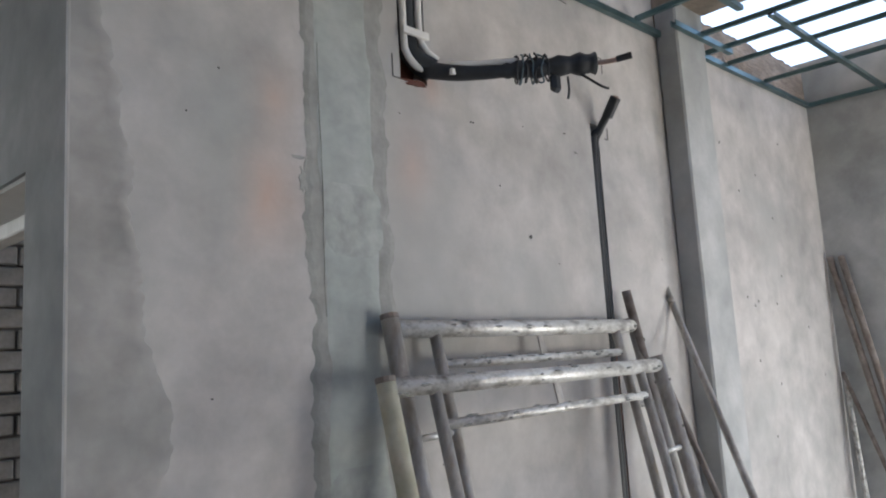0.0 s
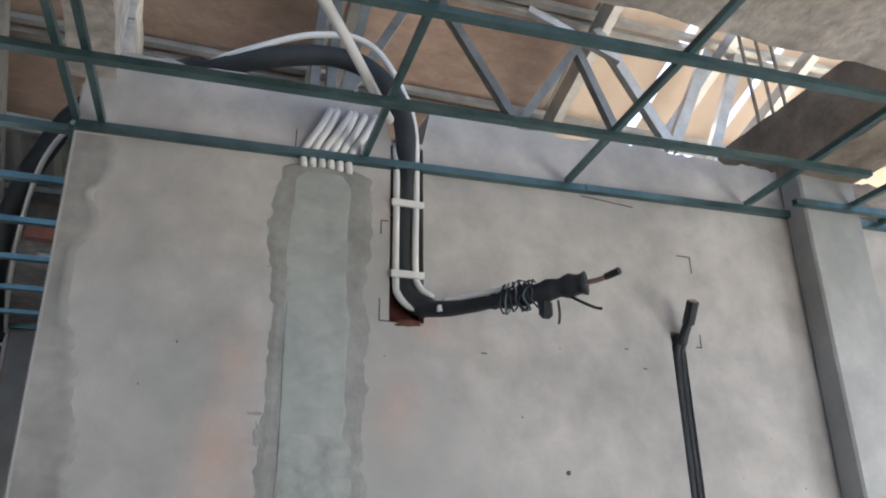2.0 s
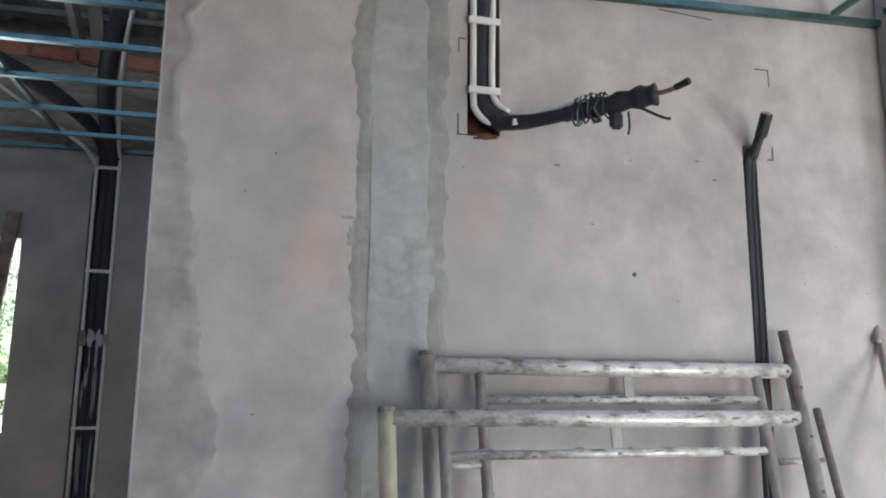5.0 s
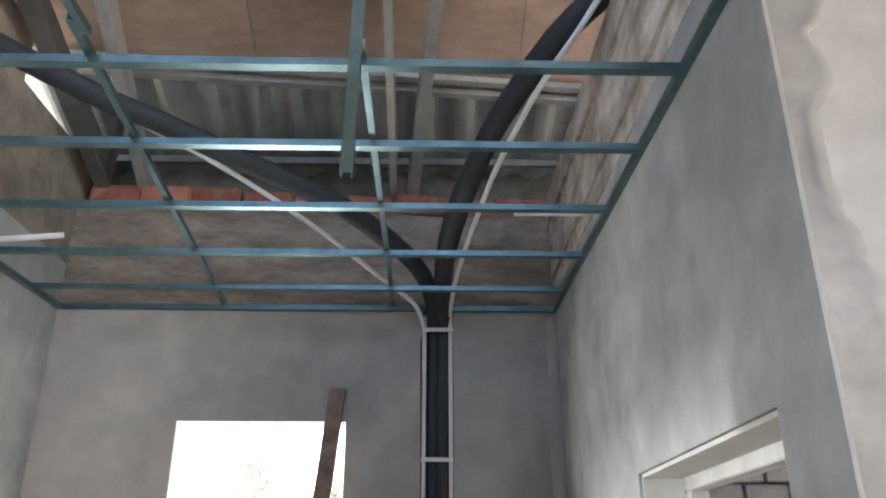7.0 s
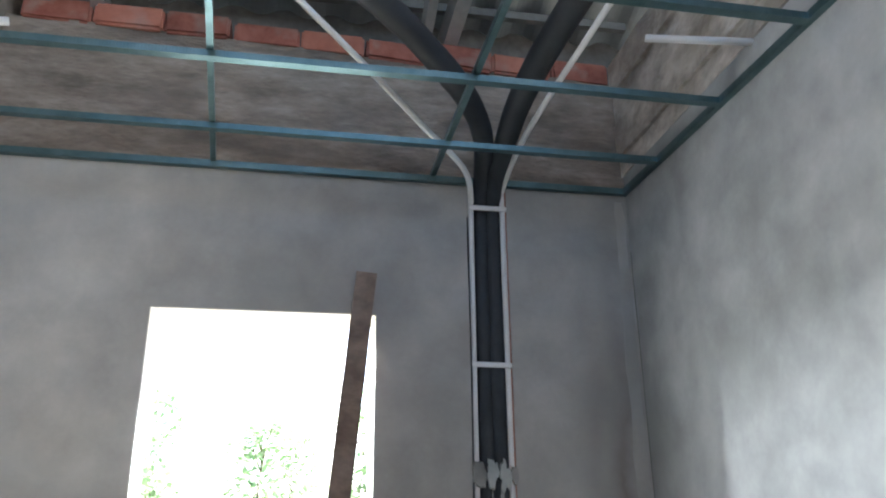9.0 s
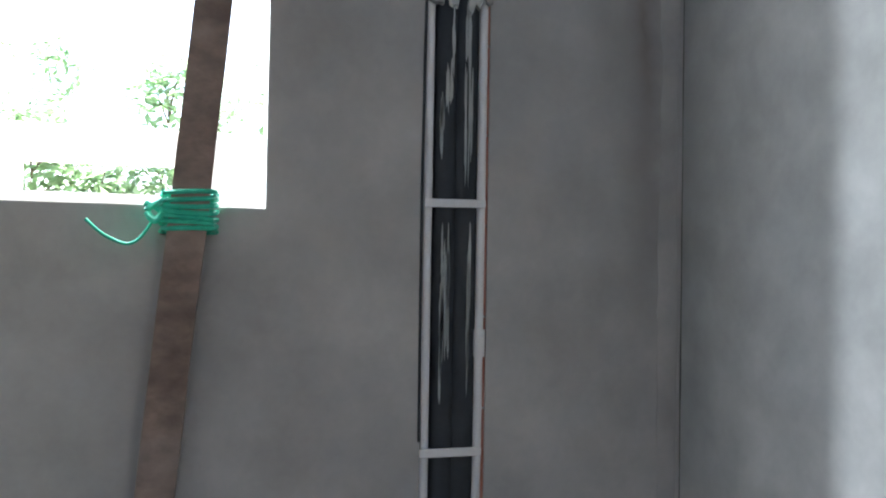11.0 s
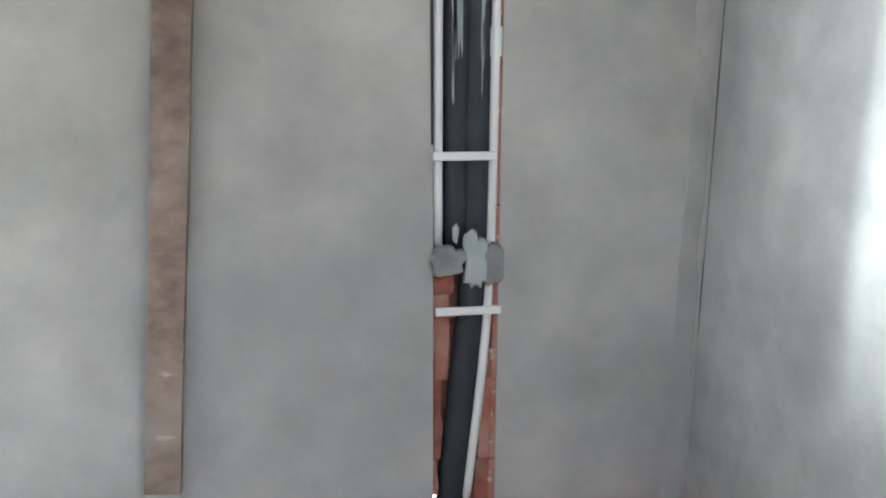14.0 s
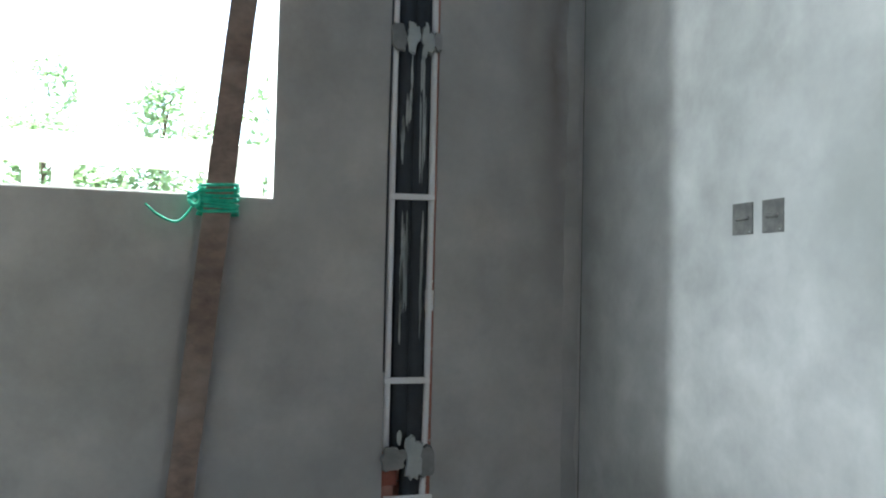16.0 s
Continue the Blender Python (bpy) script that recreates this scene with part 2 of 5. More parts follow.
WIRE_B = surface("blue_grey_wire", (0.05, 0.085, 0.105), (0.09, 0.14, 0.165), 0.4, big=20, bump=0)
COPPER = surface("copper_pipe", (0.32, 0.22, 0.19), (0.42, 0.31, 0.27), 0.45, 0.5, big=14, bump=0.1)
PENCIL = surface("pencil_mark", (0.05, 0.05, 0.05), (0.09, 0.085, 0.08), 0.9, big=30, bump=0)
BOXGREY = surface("cement_filled_box", (0.08, 0.08, 0.078), (0.145, 0.142, 0.135), 0.95, big=22, bump=0.8, dist=0.006)
# paler than real foliage: the outdoor glare is put into the leaf colour
LEAF, leaf_tree, leaf_shader = node_mat("glare_pale_leaves")
leaf_noise = leaf_tree.nodes.new("ShaderNodeTexNoise")
leaf_noise.inputs["Scale"].default_value = 5.0
leaf_ramp = leaf_tree.nodes.new("ShaderNodeValToRGB")
leaf_ramp.color_ramp.elements[0].color, leaf_ramp.color_ramp.elements[1].color = (0.20, 0.29, 0.15, 1), (0.32, 0.44, 0.25, 1)
leaf_thin = leaf_tree.nodes.new("ShaderNodeBsdfTranslucent")
leaf_mix = leaf_tree.nodes.new("ShaderNodeMixShader")
leaf_mix.inputs[0].default_value = 0.75
leaf_tree.links.new(leaf_noise.outputs[0], leaf_ramp.inputs[0])
leaf_tree.links.new(leaf_ramp.outputs[0], leaf_shader.inputs["Base Color"])
leaf_tree.links.new(leaf_ramp.outputs[0], leaf_thin.inputs["Color"])
leaf_tree.links.new(leaf_shader.outputs[0], leaf_mix.inputs[1])
leaf_tree.links.new(leaf_thin.outputs[0], leaf_mix.inputs[2])
leaf_tree.links.new(leaf_mix.outputs[0], leaf_tree.nodes["Material Output"].inputs[0])
THIN_SHEET, sheet_tree, sheet_shader = node_mat("thin_cream_sheet")
sheet_noise = sheet_tree.nodes.new("ShaderNodeTexNoise")
sheet_noise.inputs["Scale"].default_value, sheet_noise.inputs["Detail"].default_value = 3.0, 6
sheet_ramp = sheet_tree.nodes.new("ShaderNodeValToRGB")
sheet_ramp.color_ramp.elements[0].color, sheet_ramp.color_ramp.elements[1].color = (0.46, 0.38, 0.31, 1), (0.68, 0.60, 0.52, 1)
sheet_glow = sheet_tree.nodes.new("ShaderNodeBsdfTranslucent")
sheet_mix = sheet_tree.nodes.new("ShaderNodeMixShader")
sheet_mix.inputs[0].default_value = 0.3
sheet_tree.links.new(sheet_noise.outputs[0], sheet_ramp.inputs[0])
sheet_tree.links.new(sheet_ramp.outputs[0], sheet_shader.inputs["Base Color"])
sheet_tree.links.new(sheet_ramp.outputs[0], sheet_glow.inputs["Color"])
sheet_tree.links.new(sheet_shader.outputs[0], sheet_mix.inputs[1])
sheet_tree.links.new(sheet_glow.outputs[0], sheet_mix.inputs[2])
sheet_tree.links.new(sheet_mix.outputs[0], sheet_tree.nodes["Material Output"].inputs[0])
BARK = surface("bark", (0.10, 0.075, 0.055), (0.18, 0.14, 0.10), 0.95, big=10)
EARTH = surface("pale_dry_earth", (0.38, 0.33, 0.26), (0.50, 0.44, 0.36), 0.95, big=0.6, c3=(0.22, 0.24, 0.12), spots=0.5)
WHITEWALL = surface("white_outdoor_paint", (0.74, 0.74, 0.72), (0.82, 0.82, 0.80), 0.8, big=1.5)
CHASE_CLAY = surface("dusty_clay", (0.33, 0.125, 0.085), (0.43, 0.20, 0.15), 0.95, big=12, c3=(0.42, 0.29, 0.24), spots=0.7, bump=0.7, rand=0.08)
DAB = surface("set_grey_mortar", (0.19, 0.19, 0.18), (0.27, 0.27, 0.255), 0.95, big=14, bump=0.7, dist=0.006)
PINK = surface("pink_clay", (0.44, 0.25, 0.195), (0.52, 0.34, 0.28), 0.95, big=14)
GREY_DUST = surface("grey_brown_dust", (0.27, 0.215, 0.18), (0.37, 0.31, 0.265), 0.95, big=18, c3=(0.30, 0.15, 0.11), spots=0.6)
SHARD = surface("pale_rubble", (0.36, 0.25, 0.20), (0.52, 0.43, 0.37), 0.9, big=12)

# ---- building helpers ----
ORIGIN = {}


def mesh_of(name, bm, material, smooth=False):
    me = bpy.data.meshes.new(name)
    bmesh.ops.recalc_face_normals(bm, faces=bm.faces)
    bm.to_mesh(me)
    bm.free()
    me.materials.append(material)
    if smooth:
        for p in me.polygons:
            p.use_smooth = True
    return me


def thing(name, at=(0, 0, 0), label="", category="", group="", kind=""):
    """An Empty at the thing's base; its parts are given in world metres."""
    ob = new(name)
    ob.location = at
    ob.empty_display_size = 0.05
    ORIGIN[ob.name] = Vector(at)
    return tagged(ob, label, category, group, kind)


def part(name, bm, material, parent=None, label="", smooth=False):
    """One mesh object, built in world metres, under a thing or a part."""
    base = ORIGIN[parent.name] if parent else Vector()
    if base.length:
        bmesh.ops.translate(bm, verts=bm.verts, vec=-base)
    ob = new(name, mesh_of(name, bm, material, smooth))
    if parent:
        ob.parent = parent
    ORIGIN[ob.name] = base
    return tagged(ob, label)


def solo(name, bm, material, label="", category="", kind="", group="", smooth=False):
    """A thing that is one mesh, with its origin at its lowest middle."""
    lo = Vector([min(v.co[i] for v in bm.verts) for i in range(3)])
    hi = Vector([max(v.co[i] for v in bm.verts) for i in range(3)])
    at = Vector(((lo.x + hi.x) / 2, (lo.y + hi.y) / 2, lo.z)) if kind != "structure" else Vector()
    bmesh.ops.translate(bm, verts=bm.verts, vec=-at)
    ob = new(name, mesh_of(name, bm, material, smooth))
    ob.location = at
    ORIGIN[ob.name] = at
    return tagged(ob, label, category, group, kind)


def box(bm, x0, x1, y0, y1, z0, z1):
    v = [bm.verts.new((x, y, z)) for x in (x0, x1) for y in (y0, y1) for z in (z0, z1)]
    for f in ((0, 1, 3, 2), (4, 6, 7, 5), (0, 4, 5, 1), (2, 3, 7, 6), (0, 2, 6, 4), (1, 5, 7, 3)):
        bm.faces.new([v[i] for i in f])
    return v


def boxes(*rows):
    bm = bmesh.new()
    for r in rows:
        box(bm, *r)
    return bm


def bevelled(bm, w=0.004, seg=1):
    bmesh.ops.bevel(bm, geom=list(bm.edges), offset=w, segments=seg, affect="EDGES", clamp_overlap=True)
    return bm


def curve(pts, k=6):
    """Catmull-Rom points through pts."""
    p = [Vector(q) for q in pts]
    p = [p[0] * 2 - p[1], *p, p[-1] * 2 - p[-2]]
    out = []
    for i in range(1, len(p) - 2):
        for j in range(k):
            t = j / k
            a, b, c, d = p[i - 1], p[i], p[i + 1], p[i + 2]
            out.append(0.5 * (2 * b + (c - a) * t + (2 * a - 5 * b + 4 * c - d) * t * t + (3 * b - a - 3 * c + d) * t ** 3))
    out.append(p[-2])
    return out


def tube(pts, r, n=10, bm=None, wobble=0.0, hollow=False):
    """A round tube along pts; r is one radius or one for each point."""
    bm = bm or bmesh.new()
    pts = [Vector(p) for p in pts]
    up = Vector((0.13, 0.31, 0.94))
    rings = []
    for i, p in enumerate(pts):
        d = (pts[min(i + 1, len(pts) - 1)] - pts[max(i - 1, 0)]).normalized()
        u = d.cross(up)
        if u.length < 0.05:
            u = d.cross(Vector((1, 0, 0)))
        u.normalize()
        w = d.cross(u)
        rr = r[i] if isinstance(r, (list, tuple)) else r
        rr *= 1 + wobble * noise.noise(p * 11)
        rings.append([bm.verts.new(p + rr * (math.cos(a) * u + math.sin(a) * w)) for a in (2 * math.pi * j / n for j in range(n))])
    for a, b in zip(rings, rings[1:]):
        for j in range(n):
            bm.faces.new((a[j], a[(j + 1) % n], b[(j + 1) % n], b[j]))
    bm.faces.new(rings[0][::-1])
    bm.faces.new(rings[-1])
    return bm


def channel(p0, p1, width=0.035, depth=0.02, t=0.0025, up=(0, 0, 1), bm=None):
    """A thin folded U profile from p0 to p1: a web below and two flanges with turned lips."""
    bm = bm or bmesh.new()
    p0, p1 = Vector(p0), Vector(p1)
    d = (p1 - p0).normalized()
    u = d.cross(Vector(up)).normalized()
    w = u.cross(d).normalized()
    h, q = width / 2, 0.006
    sec = [(-h + q, depth), (-h, depth), (-h, 0), (h, 0), (h, depth), (h - q, depth), (h - q, depth - t), (h - t, depth - t), (h - t, t), (-h + t, t), (-h + t, depth - t), (-h + q, depth - t)]
    ends = [[bm.verts.new(p + a * u + b * w) for a, b in sec] for p in (p0, p1)]
    n = len(sec)
    for i in range(n):
        bm.faces.new((ends[0][i], ends[0][(i + 1) % n], ends[1][(i + 1) % n], ends[1][i]))
    bm.faces.new(ends[0][::-1])
    bm.faces.new(ends[1])
    return bm


def ragged_strip(y, x_left, x_right, z0, z1, amp, seed, thick=0.004, step=0.03, freq=6.0):
    """A thin skim on a wall facing -y, with wavering edges and a feathered rim."""
    bm = bmesh.new()
    rows = []
    n = max(2, int((z1 - z0) / step))
    for i in range(n + 1):
        z = z0 + (z1 - z0) * i / n
        def wav(s):
            return amp * (0.7 * noise.noise((s, z * freq, seed)) + 0.9 * (abs(noise.noise((s, z * freq * 1.9, seed + 4))) - 0.3) + 0.35 * noise.noise((s, z * freq * 6.3, seed + 9)))
        end = min(1.0, (min(i, n - i) + 0.6) / 3.0)
        mid = (x_left + x_right) / 2
        a = mid + (x_left - mid) * (0.55 + 0.45 * end) + wav(1.3)
        b = mid + (x_right - mid) * (0.55 + 0.45 * end) - wav(7.7)
        q = (b - a) * 0.06
        th = thick if 0 < i < n else 0.0005
        rows.append([bm.verts.new(p) for p in ((a, y - 0.0005, z), (a + q, y - th, z), (b - q, y - th, z), (b, y - 0.0005, z))])
    for r, s in zip(rows, rows[1:]):
        for j in range(3):
            bm.faces.new((r[j], r[j + 1], s[j + 1], s[j]))
    return bm


def patch(cx, cz, rx, rz, y, seed, thick=0.003, n=40, rough=0.35, freq=1.6, square=2.0):
    """An irregular flat dab on a wall facing -y."""
    bm = bmesh.new()
    c = bm.verts.new((cx, y - thick, cz))
    rim, rim2 = [], []
    for i in range(n):
        a = 2 * math.pi * i / n
        k = 1 + rough * (noise.noise((math.cos(a) * freq, math.sin(a) * freq, seed)) + 0.5 * noise.noise((math.cos(a) * freq * 3, math.sin(a) * freq * 3, seed)))
        k *= (abs(math.cos(a)) ** square + abs(math.sin(a)) ** square) ** (-1 / square)
        rim.append(bm.verts.new((cx + rx * k * math.cos(a), y - 0.0004, cz + rz * k * math.sin(a))))
        rim2.append(bm.verts.new((cx + rx * k * 0.9 * math.cos(a), y - thick, cz + rz * k * 0.9 * math.sin(a))))
    for i in range(n):
        j = (i + 1) % n
        bm.faces.new((rim[i], rim[j], rim2[j], rim2[i]))
        bm.faces.new((rim2[i], rim2[j], c))
    return bm


def relief_wall(us, vs, depth, thick, place):
    """One closed wall mesh over a grid of cells: depth(u, v) is 0 for the face, more for a recess, None for an opening.
    place(u, v, d) gives the point in the world."""
    bm = bmesh.new()
    nu, nv = len(us) - 1, len(vs) - 1
    D = [[depth((us[i] + us[i + 1]) / 2, (vs[j] + vs[j + 1]) / 2) for j in range(nv)] for i in range(nu)]

    def quad(*p):
        bm.faces.new([bm.verts.new(place(*q)) for q in p])

    for i in range(nu):
        for j in range(nv):
            u0, u1, v0, v1, d = us[i], us[i + 1], vs[j], vs[j + 1], D[i][j]
            if d is not None:
                quad((u0, v0, d), (u1, v0, d), (u1, v1, d), (u0, v1, d))
                quad((u0, v0, thick), (u0, v1, thick), (u1, v1, thick), (u1, v0, thick))
            e = thick if d is None else d
            for k, (a, b) in (((i + 1, j), ((u1, v0), (u1, v1))), ((i, j + 1), ((u0, v1), (u1, v1)))):
                o = thick
                if k[0] < nu and k[1] < nv:
                    o = thick if D[k[0]][k[1]] is None else D[k[0]][k[1]]
                if abs(o - e) > 1e-6:
                    quad((*a, e), (*b, e), (*b, o), (*a, o))
            if i == 0 and e < thick:
                quad((u0, v0, e), (u0, v1, e), (u0, v1, thick), (u0, v0, thick))
            if j == 0 and e < thick:
                quad((u0, v0, e), (u1, v0, e), (u1, v0, thick), (u0, v0, thick))
    bmesh.ops.remove_doubles(bm, verts=bm.verts, dist=1e-5)
    return bm

# ---- the shell ----
YB = 2.36          # window wall
G = 2.905           # suspended grid at the wall corner
XL, XR = -2.32, 4.22
YF = -5.0          # hall front wall
CH = (-0.63, -0.484)   # chase in the window wall

floor = solo("floor", boxes((XL - 0.2, XR + 0.2, YF - 0.2, YB + 0.075, -0.12, 0.0)), FLOOR, "bare floor covered in red brick dust", "floor", "structure")
# window wall: a thick backing and a plaster layer that the chase is cut into
wx0, wx1, wz0, wz1 = -1.706, -0.96, 1.437, 2.467
WT = 3.0


def window_wall(u, v):
    if wx0 < u < wx1 and wz0 < v < wz1:
        return None
    if CH[0] < u < CH[1]:
        return None if v < 0.128 and u < CH[0] + 0.095 else 0.075
    return 0.0


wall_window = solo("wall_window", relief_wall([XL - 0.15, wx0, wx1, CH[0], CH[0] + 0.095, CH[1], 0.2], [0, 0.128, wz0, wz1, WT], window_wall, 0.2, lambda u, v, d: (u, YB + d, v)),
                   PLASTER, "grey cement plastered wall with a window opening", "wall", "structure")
window_1 = thing("window_1", ((wx0 + wx1) / 2, YB + 0.1, wz0), "bare unglazed window opening with plastered reveal", "window", kind="structure")
part("sill", boxes((wx0, wx1, YB + 0.004, YB + 0.196, wz0 - 0.001, wz0 + 0.003)), REVEAL, window_1)
part("head", boxes((wx0, wx1, YB + 0.004, YB + 0.196, wz1 - 0.003, wz1 + 0.001)), REVEAL, window_1)
part("jamb", boxes((wx0 - 0.001, wx0 + 0.003, YB + 0.004, YB + 0.196, wz0 + 0.003, wz1 - 0.003)), REVEAL, window_1)
part("jamb", boxes((wx1 - 0.003, wx1 + 0.001, YB + 0.004, YB + 0.196, wz0 + 0.003, wz1 - 0.003)), REVEAL, window_1)
upper = boxes((XL - 0.15, 0.2, YB + 0.014, YB + 0.2, WT, 3.524))
bmesh.ops.subdivide_edges(upper, edges=[e for e in upper.edges if abs(e.verts[0].co.x - e.verts[1].co.x) > 1], cuts=70, use_grid_fill=True)
bmesh.ops.subdivide_edges(upper, edges=[e for e in upper.edges if abs(e.verts[0].co.z - e.verts[1].co.z) > 0.3], cuts=12, use_grid_fill=True)
for v in upper.verts:
    if v.co.y < YB + 0.1 and v.co.z > WT + 0.02:
        v.co.y -= 0.010 * max(-0.4, noise.noise(v.co * 6) + 0.6 * noise.noise(v.co * 17))
    if v.co.z > 3.5:
        v.co.z += -0.012 - 0.03 * (v.co.x + 1.0) + 0.012 * noise.noise(v.co * 9)
solo("wall_window_upper", upper, UPPER_RENDER, "unplastered brown render above the ceiling line", "wall", "structure")
# wall with the door
dy0, dy1, dz = 0.212, 1.16, 2.1
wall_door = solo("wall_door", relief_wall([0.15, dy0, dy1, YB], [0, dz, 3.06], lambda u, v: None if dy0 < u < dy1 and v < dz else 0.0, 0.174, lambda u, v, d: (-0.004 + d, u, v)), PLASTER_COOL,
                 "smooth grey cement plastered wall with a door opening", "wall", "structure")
solo("wall_door_return", boxes((-0.004, -0.0005, 0.0, 0.15, 0, 3.06)), PLASTER_COOL, "grey plaster coat on the end of the hall wall", "wall", "structure")
# hall wall with its two chases
A1, A2 = (0.89, 0.995), (1.838, 1.889)


def hall_wall(u, v):
    if A1[0] < u < A1[1] and v > 2.445:
        return 0.06
    if A2[0] < u < A2[1] and v < 2.49:
        return 0.05
    return 0.0


wall_hall = solo("wall_hall", relief_wall([0, A1[0], A1[1], A2[0], A2[1], XR], [0, 2.445, 2.49, 3.02], hall_wall, 0.15, lambda u, v, d: (u, d, v)), PLASTER_HALL,
                 "pinkish grey plastered hall wall with patched chases", "wall", "structure")
top = bmesh.new()
n = 90
rows = []
for i in range(n + 1):
    x = 0.0 + 2.42 * i / n
    if A1[0] - 0.02 < x < A1[1] + 0.02:
        h = 3.04
    else:
        h = 3.175 + 0.03 * noise.noise((x * 9, 0.3, 2)) + 0.015 * noise.noise((x * 31, 0.3, 5))
    rows.append([top.verts.new(p) for p in ((x, 0.004, 3.02), (x, 0.004, h), (x, 0.15, h + 0.01), (x, 0.15, 3.02))])
for a, b in zip(rows, rows[1:]):
    for j in range(3):
        top.faces.new((a[j], a[j + 1], b[j + 1], b[j]))
solo("wall_hall_upper", top, PLASTER_HALL, "ragged broken top of the hall wall", "wall", "structure")
solo("wall_far", boxes((XR, XR + 0.15, YF, -2.35, 0, 3.3), (XR, XR + 0.15, -1.45, 0.15, 0, 3.3), (XR, XR + 0.15, -2.35, -1.45, 2.1, 3.3)), PLASTER_COOL, "grey plastered far wall of the hall", "wall", "structure")
upper2 = boxes((2.66, XR, 0.004, 0.15, 3.02, 3.18))
bmesh.ops.subdivide_edges(upper2, edges=[e for e in upper2.edges if abs(e.verts[0].co.x - e.verts[1].co.x) > 1], cuts=50, use_grid_fill=True)
for v in upper2.verts:
    if v.co.z > 3.1:
        v.co.z += 0.03 * noise.noise((v.co.x * 6, 1, 1)) + 0.015 * noise.noise((v.co.x * 21, 1, 1)) + 0.05 * (v.co.x - 2.7)
solo("wall_bay_upper", upper2, UPPER_RENDER, "brown unplastered wall top in the open bay", "wall", "structure")
# the opening is out of view, cut to shape the door wall's light patch
solo("wall_left", boxes((XL - 0.15, XL, YF, -0.5, 0, 3.2), (XL - 0.15, XL, -0.5, 0.33, 2.1, 3.2), (XL - 0.15, XL, -0.5, 0.33, 0, 1.30), (XL - 0.15, XL, 0.33, YB, 0, 3.2)), PLASTER_COOL,
     "grey plastered side wall", "wall", "structure")
# steps out of view are sized to limit the daylight under the roof
solo("wall_left_upper", boxes((XL - 0.15, XL - 0.01, YF, -0.5, 3.2, 4.2), (XL - 0.15, XL - 0.01, -0.5, 0.9, 3.2, 4.34), (XL - 0.15, XL - 0.01, 0.9, 1.7, 3.2, 4.04), (XL - 0.15, XL - 0.01, 1.7, YB + 0.2, 3.2, 3.78)), DARK_RENDER, "brown unplastered side wall top", "wall", "structure")
solo("wall_front", boxes((XL, 1.8, YF - 0.15, YF, 0, 4.6), (4.0, XR, YF - 0.15, YF, 0, 4.6), (1.8, 4.0, YF - 0.15, YF, 2.1, 4.6)), PLASTER,
     "plain front wall of the hall with a wide door opening", "wall", "structure")
# unseen room added round the side lamp; its slit shapes the door wall's patch
solo("wall_patch_room", boxes((-5.2, -5.05, -3.0, -1.56, 0, 3.0), (-5.2, -5.05, -1.32, 1.2, 0, 3.0), (-5.2, -5.05, -1.56, -1.32, 0, 1.58), (-5.2, -5.05, -1.56, -1.32, 2.32, 3.0),
     (-5.05, XL - 0.15, -3.0, -2.85, 0, 3.0), (-5.05, XL - 0.15, 1.05, 1.2, 0, 3.0)), PLASTER, "unseen plain walls added round the patch lamp", "wall", "structure")
solo("ceiling_patch_room", boxes((-5.2, XL - 0.15, -3.0, 1.2, 3.0, 3.1)), PLASTER, "unseen plain ceiling added over the patch lamp", "ceiling", "structure")
solo("floor_patch_room", boxes((-5.05, XL - 0.2, -2.85, 1.05, -0.12, -0.002)), FLOOR, "unseen bare floor added under the patch lamp", "floor", "structure")
# pilaster and beams
pil = bevelled(boxes((2.412, 2.672, -0.1, 0.0, 0, 3.13)), 0.008)
solo("pilaster", pil, PLASTER_COOL, "smooth grey plastered pilaster against the hall wall", "pilaster", "structure")


def rough_beam(x0, x1, y0, y1, z0, z1, seed, step=0.06, amp=0.012):
    """A concrete beam with uneven faces and arrises."""
    bm = boxes((x0, x1, y0, y1, z0, z1))
    lx, ly = x1 - x0, y1 - y0
    cuts = max(2, int(max(lx, ly) / step))
    ed = [e for e in bm.edges if (e.verts[0].co - e.verts[1].co).length > 0.9 * max(lx, ly)]
    bmesh.ops.subdivide_edges(bm, edges=ed, cuts=cuts, use_grid_fill=True)
    ed = [e for e in bm.edges if (e.verts[0].co - e.verts[1].co).length > 0.11]
    bmesh.ops.subdivide_edges(bm, edges=ed, cuts=3, use_grid_fill=True)
    for v in bm.verts:
        q = v.co * 7 + Vector((seed, 0, 0))
        v.co += amp * Vector((noise.noise(q), noise.noise(q + Vector((9, 2, 4))), noise.noise(q + Vector((3, 8, 1)))))
    return bm


solo("beam_hall", rough_beam(-2.3, 4.2, -1.03, -0.71, 3.1, 3.36, 1.0), CONCRETE_X, "rough bare concrete beam across the hall", "beam", "structure")
solo("beam_bay", rough_beam(2.415, 2.67, -4.9, 0.3, 3.11, 3.41, 5.0), DARK_RENDER, "dark rough concrete beam on the pilaster", "beam", "structure")
solo("beam_corner", rough_beam(-0.045, 0.082, -0.72, 0.02, 3.09, 3.34, 9.0), CONCRETE_X, "short rough concrete beam at the corner", "beam", "structure")
# board-marked beam over the door wall, in stepped lifts
bm = bmesh.new()
for z0, z1, x0 in ((3.06, 3.14, -0.006), (3.14, 3.28, -0.02), (3.28, 3.42, -0.012), (3.42, 3.56, -0.026)):
    b2 = rough_beam(x0, 0.09, 0.16, YB + 0.01, z0, z1, z0 * 7, amp=0.007)
    me = bpy.data.meshes.new("tmp")
    b2.to_mesh(me)
    b2.free()
    bm.from_mesh(me)
    bpy.data.meshes.remove(me)
solo("beam_door_wall", bm, CONCRETE, "board-marked concrete beam above the door wall", "beam", "structure")

# room behind the door and behind the hall wall: plain closing walls
back = thing("wall_beyond", (0.9, 2.38, 0), "coursed grey block wall in the room beyond the door", "wall", kind="structure")
